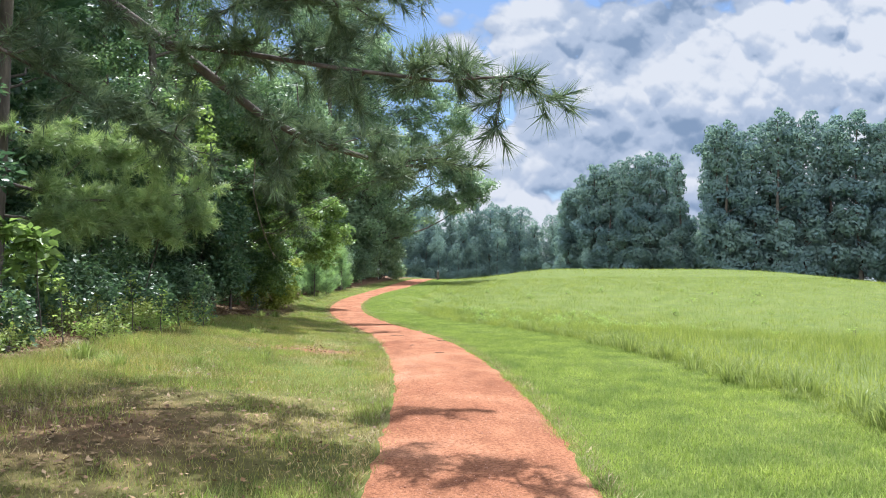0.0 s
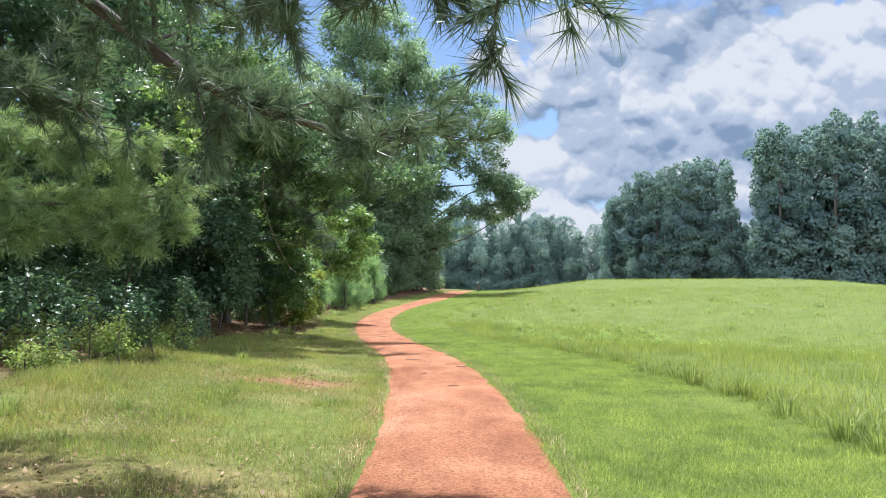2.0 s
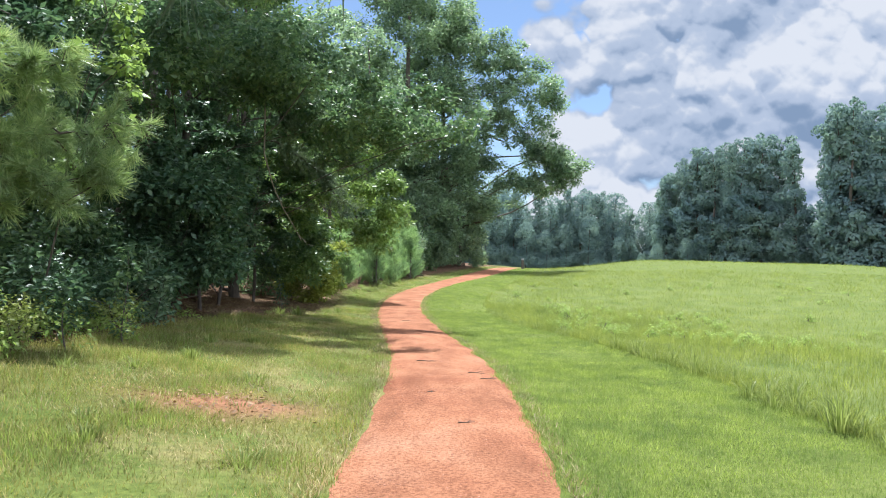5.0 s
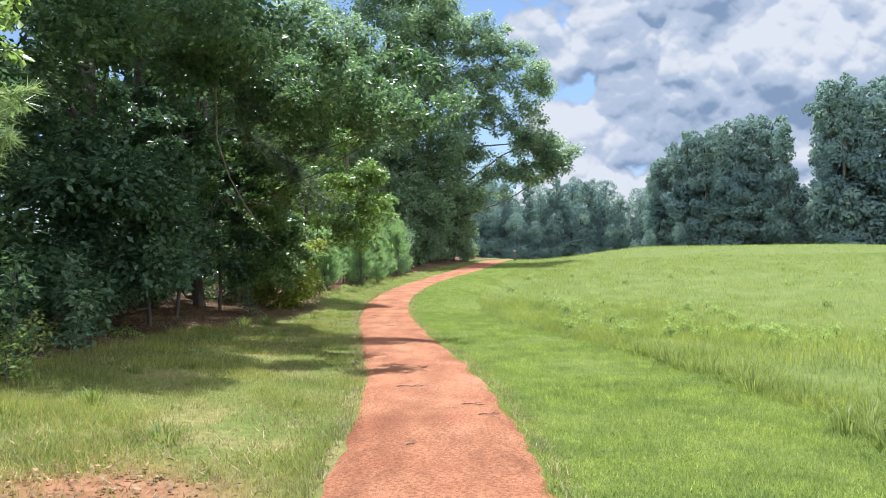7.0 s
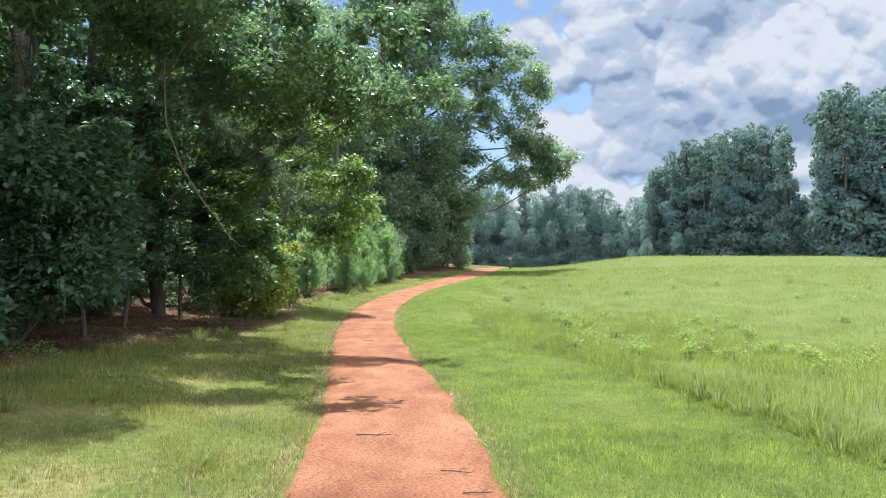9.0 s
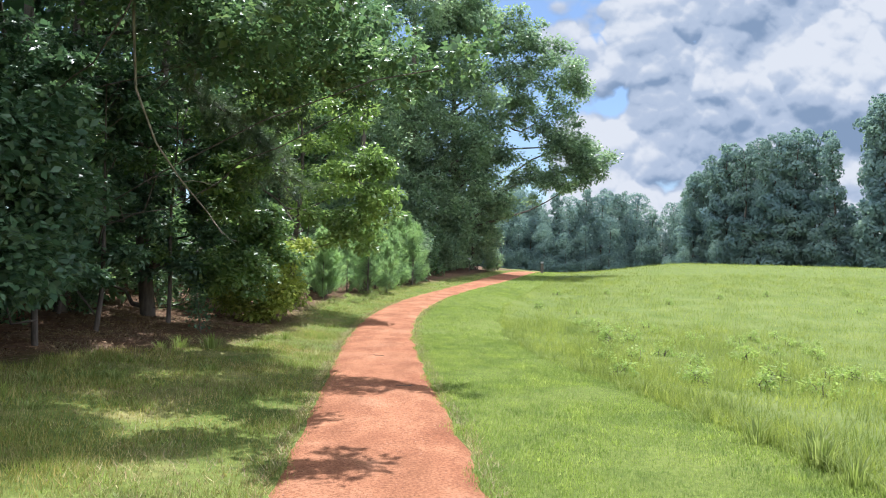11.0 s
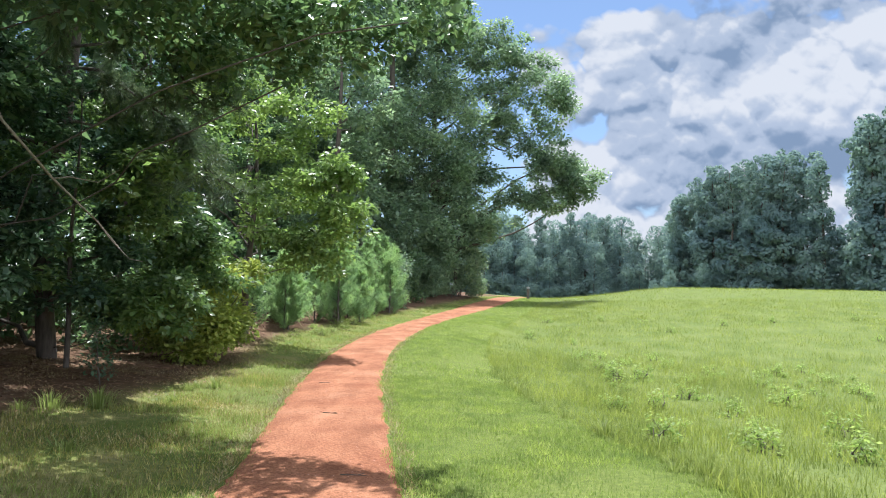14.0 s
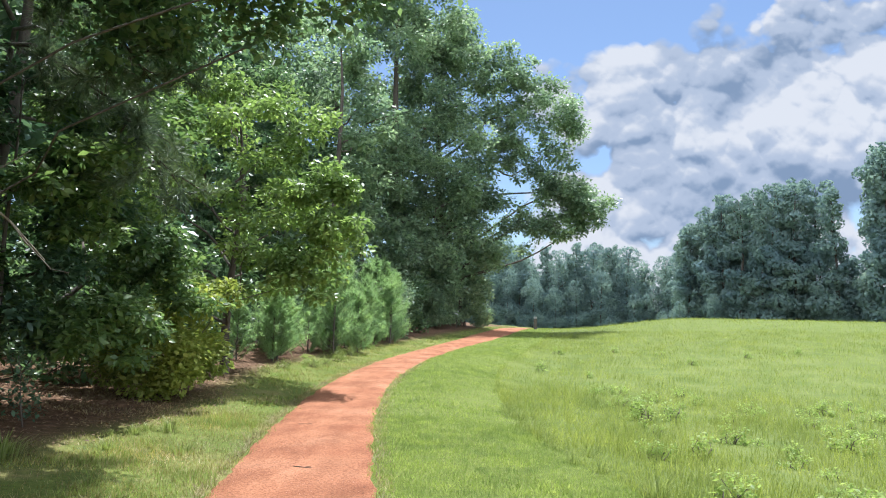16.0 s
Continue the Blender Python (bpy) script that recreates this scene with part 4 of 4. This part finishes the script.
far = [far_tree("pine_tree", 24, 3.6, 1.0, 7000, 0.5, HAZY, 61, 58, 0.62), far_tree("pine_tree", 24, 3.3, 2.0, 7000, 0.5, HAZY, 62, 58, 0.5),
       far_tree("broadleaf_tree", 24, 6.0, 0.4, 7000, 0.56, "rounded broadleaf in the woods beyond the field, haze painted into its leaves", 63, 64, 0.7)]


def wood_row(kinds, a, b, n, tall, deep, uneven=0.05):
    """Trees standing in n places from a to b, with heights given at even steps, in staggered rows."""
    for j in range(n):
        u = (j + rng.uniform(-0.2, 0.2)) / (n - 1)
        for row in range(2):
            x, y = a[0] + (b[0] - a[0]) * u + rng.uniform(-1, 1) + 1.6 * row, a[1] + (b[1] - a[1]) * u + deep * row + rng.uniform(-1, 1)
            h = float(np.interp(u, np.linspace(0, 1, len(tall)), tall)) * rng.uniform(0.98 - uneven, 0.98 + uneven) * (1 + 0.03 * row)
            place_copies(kinds[(j + row) % len(kinds)], [(x, y, rng.uniform(0, 360), h / 24)])


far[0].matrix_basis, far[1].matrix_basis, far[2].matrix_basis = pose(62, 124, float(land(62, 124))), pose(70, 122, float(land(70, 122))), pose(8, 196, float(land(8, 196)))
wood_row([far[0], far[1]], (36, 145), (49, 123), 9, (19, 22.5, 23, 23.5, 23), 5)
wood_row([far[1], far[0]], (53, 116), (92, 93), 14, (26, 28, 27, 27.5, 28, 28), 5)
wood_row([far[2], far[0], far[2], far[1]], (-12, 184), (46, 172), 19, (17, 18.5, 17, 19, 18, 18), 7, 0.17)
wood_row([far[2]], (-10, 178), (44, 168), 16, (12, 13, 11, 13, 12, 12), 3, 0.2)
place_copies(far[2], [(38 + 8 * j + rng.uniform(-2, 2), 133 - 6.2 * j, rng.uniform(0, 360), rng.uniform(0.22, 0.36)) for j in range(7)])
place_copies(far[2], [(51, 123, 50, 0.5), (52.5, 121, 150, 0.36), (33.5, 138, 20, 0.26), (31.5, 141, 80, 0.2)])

# ---- weeds in the meadow ----
fw = [shrub("meadow_weed", 4.2, 35.4, 0.6, 0.36, 230, 0.068, WEED, "leafy green weed standing in the meadow", 91, 8, "weed", "meadow weeds"),
      shrub("meadow_weed", 7.1, 32.8, 0.5, 0.42, 240, 0.068, WEED, "leafy green weed standing in the meadow", 92, 8, "weed", "meadow weeds")]
spots = [(3.1, 46.5, 0.9), (4.3, 40.6, 0.9), (16.1, 55.4, 0.9), (22.3, 55.1, 0.9), (26.5, 52, 1.1), (14.8, 54, 0.7), (5.2, 33.0, 0.9), (6.2, 36.0, 0.8)]
spots += [(4 + 26 * rng.random() ** 1.4, 25 + 34 * rng.random(), rng.uniform(0.5, 1.0)) for _ in range(34)]
spots += [(3 + 9 * rng.random(), 23 + 18 * rng.random(), rng.uniform(0.5, 1.0)) for _ in range(80)]
for k, (x, y, s) in enumerate(spots):
    if x > float(middle(y) + tall_edge(y)) + 0.3:
        place_copies(fw[k % 2], [(x, y, rng.uniform(0, 360), s)])


def grass_tuft(seed, height, label):
    g = np.random.default_rng(seed)
    n = 80
    t = g.uniform(0, 2 * math.pi, n)
    o = np.stack([np.cos(t), np.sin(t), 0 * t], 1) * (g.random(n) * 0.14)[:, None]
    lean = np.stack([np.cos(t), np.sin(t), 0 * t], 1) * (height * g.uniform(0.1, 0.75, n))[:, None]
    side = np.stack([-np.sin(t), np.cos(t), 0 * t], 1) * 0.006
    up = np.zeros((n, 3)); up[:, 2] = height * g.uniform(0.6, 1.0, n)
    m, e = o + up * 0.7 + lean * 0.35, o + up * 0.95 + lean
    vs = np.stack([o - side, o + side, m + side * 0.8, m - side * 0.8, e], 1).reshape(-1, 3)
    i = np.arange(n)[:, None] * 5
    me = mesh_of("grass_tuft", vs, np.concatenate([i + [0, 1, 2], i + [0, 2, 3], i + [3, 2, 4]]), EDGE)
    return tagged(new("grass_tuft", me), label, "grass", "grass tufts")


tufts = [grass_tuft(101, 0.5, "tall grass tuft on the edge of the meadow"), grass_tuft(102, 0.38, "arching grass tuft on the edge of the meadow")]
for k, p in enumerate(tufts):
    p.matrix_basis = pose(3.9 - 0.4 * k, 14.1 + 6.4 * k, float(land(3.9 - 0.4 * k, 14.1 + 6.4 * k)) - 0.02)
    for y in 7 + 0.25 * k + 31 * np.linspace(0, 1, 56) ** 1.35:
        x = float(middle(y) + tall_edge(y)) + rng.uniform(-0.12, 0.4)
        place_copies(p, [(x, y + rng.uniform(-0.3, 0.3), rng.uniform(0, 360), rng.uniform(0.5, 1.1) * (1 - 0.012 * (y - 7)))])
for x, y, s in ((-2.9, 11.2, 0.7), (-3.6, 10.4, 0.9), (-4.2, 11.0, 1.0), (-3.4, 18.3, 0.8), (-3.8, 15.0, 0.7), (-4.0, 26.6, 1.1), (-4.4, 26.2, 1.0), (-3.4, 29.2, 0.9), (-3.7, 28.8, 0.7), (-2.7, 20.0, 0.5)):
    place_copies(tufts[1], [(x, y, rng.uniform(0, 360), s), (x + rng.uniform(-0.3, 0.3), y + rng.uniform(-0.3, 0.3), rng.uniform(0, 360), s * 0.7)])

low_tufts = [grass_tuft(103, 0.15, "low tuft of pale green grass on the verge"), grass_tuft(104, 0.2, "low tuft of pale green grass on the verge")]
for k, p in enumerate(low_tufts):
    p.matrix_basis = pose(-2.2 - 0.8 * k, 12.4 + 4.1 * k, float(land(-2.2 - 0.8 * k, 12.4 + 4.1 * k)) - 0.02)
    for _ in range(55):
        y = 9.5 + 20 * rng.random()
        x = float(middle(y)) - 1.1 - (float(verge_edge(y)) - 1.4) * rng.random() ** 0.7
        place_copies(p, [(x, y, rng.uniform(0, 360), rng.uniform(0.6, 1.3))])

# ---- trail post, sign, twigs ----
def box(bm, sx, sy, sz, x=0, y=0, z=0, bevel=0.008):
    r = bmesh.ops.create_cube(bm, size=1, matrix=Matrix.Translation((x, y, z)) @ Matrix.Diagonal((sx, sy, sz, 1)))
    es = list({e for v in r["verts"] for e in v.link_edges})
    bmesh.ops.bevel(bm, geom=es, offset=bevel, segments=2, affect="EDGES")


def part(name, bm, mat, parent, label=""):
    me = bpy.data.meshes.new(name)
    bm.to_mesh(me)
    bm.free()
    me.materials.append(mat)
    return piece(name, me, parent, label)


post = root("trail_post", 5.9, 82, float(land(5.9, 82)) - 0.05, "short dark wooden trail post with a pale cap", "post")
bm = bmesh.new(); box(bm, 0.24, 0.24, 0.95, z=0.47, bevel=0.02); part("shaft", bm, WOOD, post)
bm = bmesh.new(); box(bm, 0.27, 0.27, 0.18, z=1.03, bevel=0.04); part("cap", bm, PAINT, post, "pale grey cap")
sign = root("trail_sign", -0.6, 74, float(land(-0.6, 74)) - 0.05, "small pale sign on a thin post at the wood's edge", "sign")
bm = bmesh.new(); box(bm, 0.07, 0.07, 1.25, z=0.62); part("post", bm, WOOD, sign)
bm = bmesh.new(); box(bm, 0.3, 0.025, 0.42, y=-0.05, z=1.1); part("panel", bm, PAINT, sign, "blank pale grey panel")


def twig(x, y, turn, length, seed):
    g = np.random.default_rng(seed)
    z = float(land(x, y)) + 0.05
    line = wander(g, (-length / 2, 0, 0), (length / 2, 0, 0), 6, 0.004)
    fork = wander(g, line[3], line[3] + np.array([length * 0.25, length * 0.16, 0.01]), 3, 0.005)
    v, f = joined([tube(line, np.linspace(0.006, 0.003, 6), 6), tube(fork, (0.004, 0.003, 0.002), 5)])
    ob = tagged(new("twig", mesh_of("twig", v, f, BARK, True)), "dark fallen twig lying on the clay path", "twig", "fallen twigs")
    ob.matrix_basis = pose(x, y, z - 0.008, 0, 0, turn)


for k, (x, y, turn, ln) in enumerate(((0.62, 17.0, -12, 0.22), (0.76, 16.5, 10, 0.2), (-0.1, 18.2, 4, 0.3), (0.1, 15.35, 40, 0.08), (-0.35, 23.9, 0, 0.25), (0.5, 13.8, 15, 0.15), (-1.9, 30.5, 20, 0.2), (-1.2, 27.3, -20, 0.22))):
    twig(x, y, turn, ln, 110 + k)


def build_pebbles():
    """Grit and pebbles on the clay."""
    g = np.random.default_rng(9)
    n = 6000
    y = 5 + 30 * g.random(n) ** 1.3
    u = np.clip(g.normal(0, 0.6, n), -1, 1)
    x = middle(y) + u * HALF
    s = 0.003 + 0.006 * g.random(n) ** 3
    oct_v = np.array([(1, 0, 0), (-1, 0, 0), (0, 1, 0), (0, -1, 0), (0, 0, 0.7), (0, 0, -0.7)])
    oct_f = np.array([(0, 2, 4), (2, 1, 4), (1, 3, 4), (3, 0, 4), (2, 0, 5), (1, 2, 5), (3, 1, 5), (0, 3, 5)])
    z = land(x, y) + 0.034 * (1 - np.abs(u) ** 6) - 0.016 * np.abs(u) ** 6
    v = np.stack([x, y, z], 1)[:, None] + oct_v[None] * s[:, None, None] * g.uniform(0.7, 1.3, (n, 6, 3))
    f = (np.arange(n)[:, None, None] * 6 + oct_f[None]).reshape(-1, 3)
    tagged(new("path_grit", mesh_of("path_grit", v.reshape(-1, 3), f, PEBBLE)), "loose reddish grit and pebbles on the path", "gravel", kind="stuff")


build_pebbles()
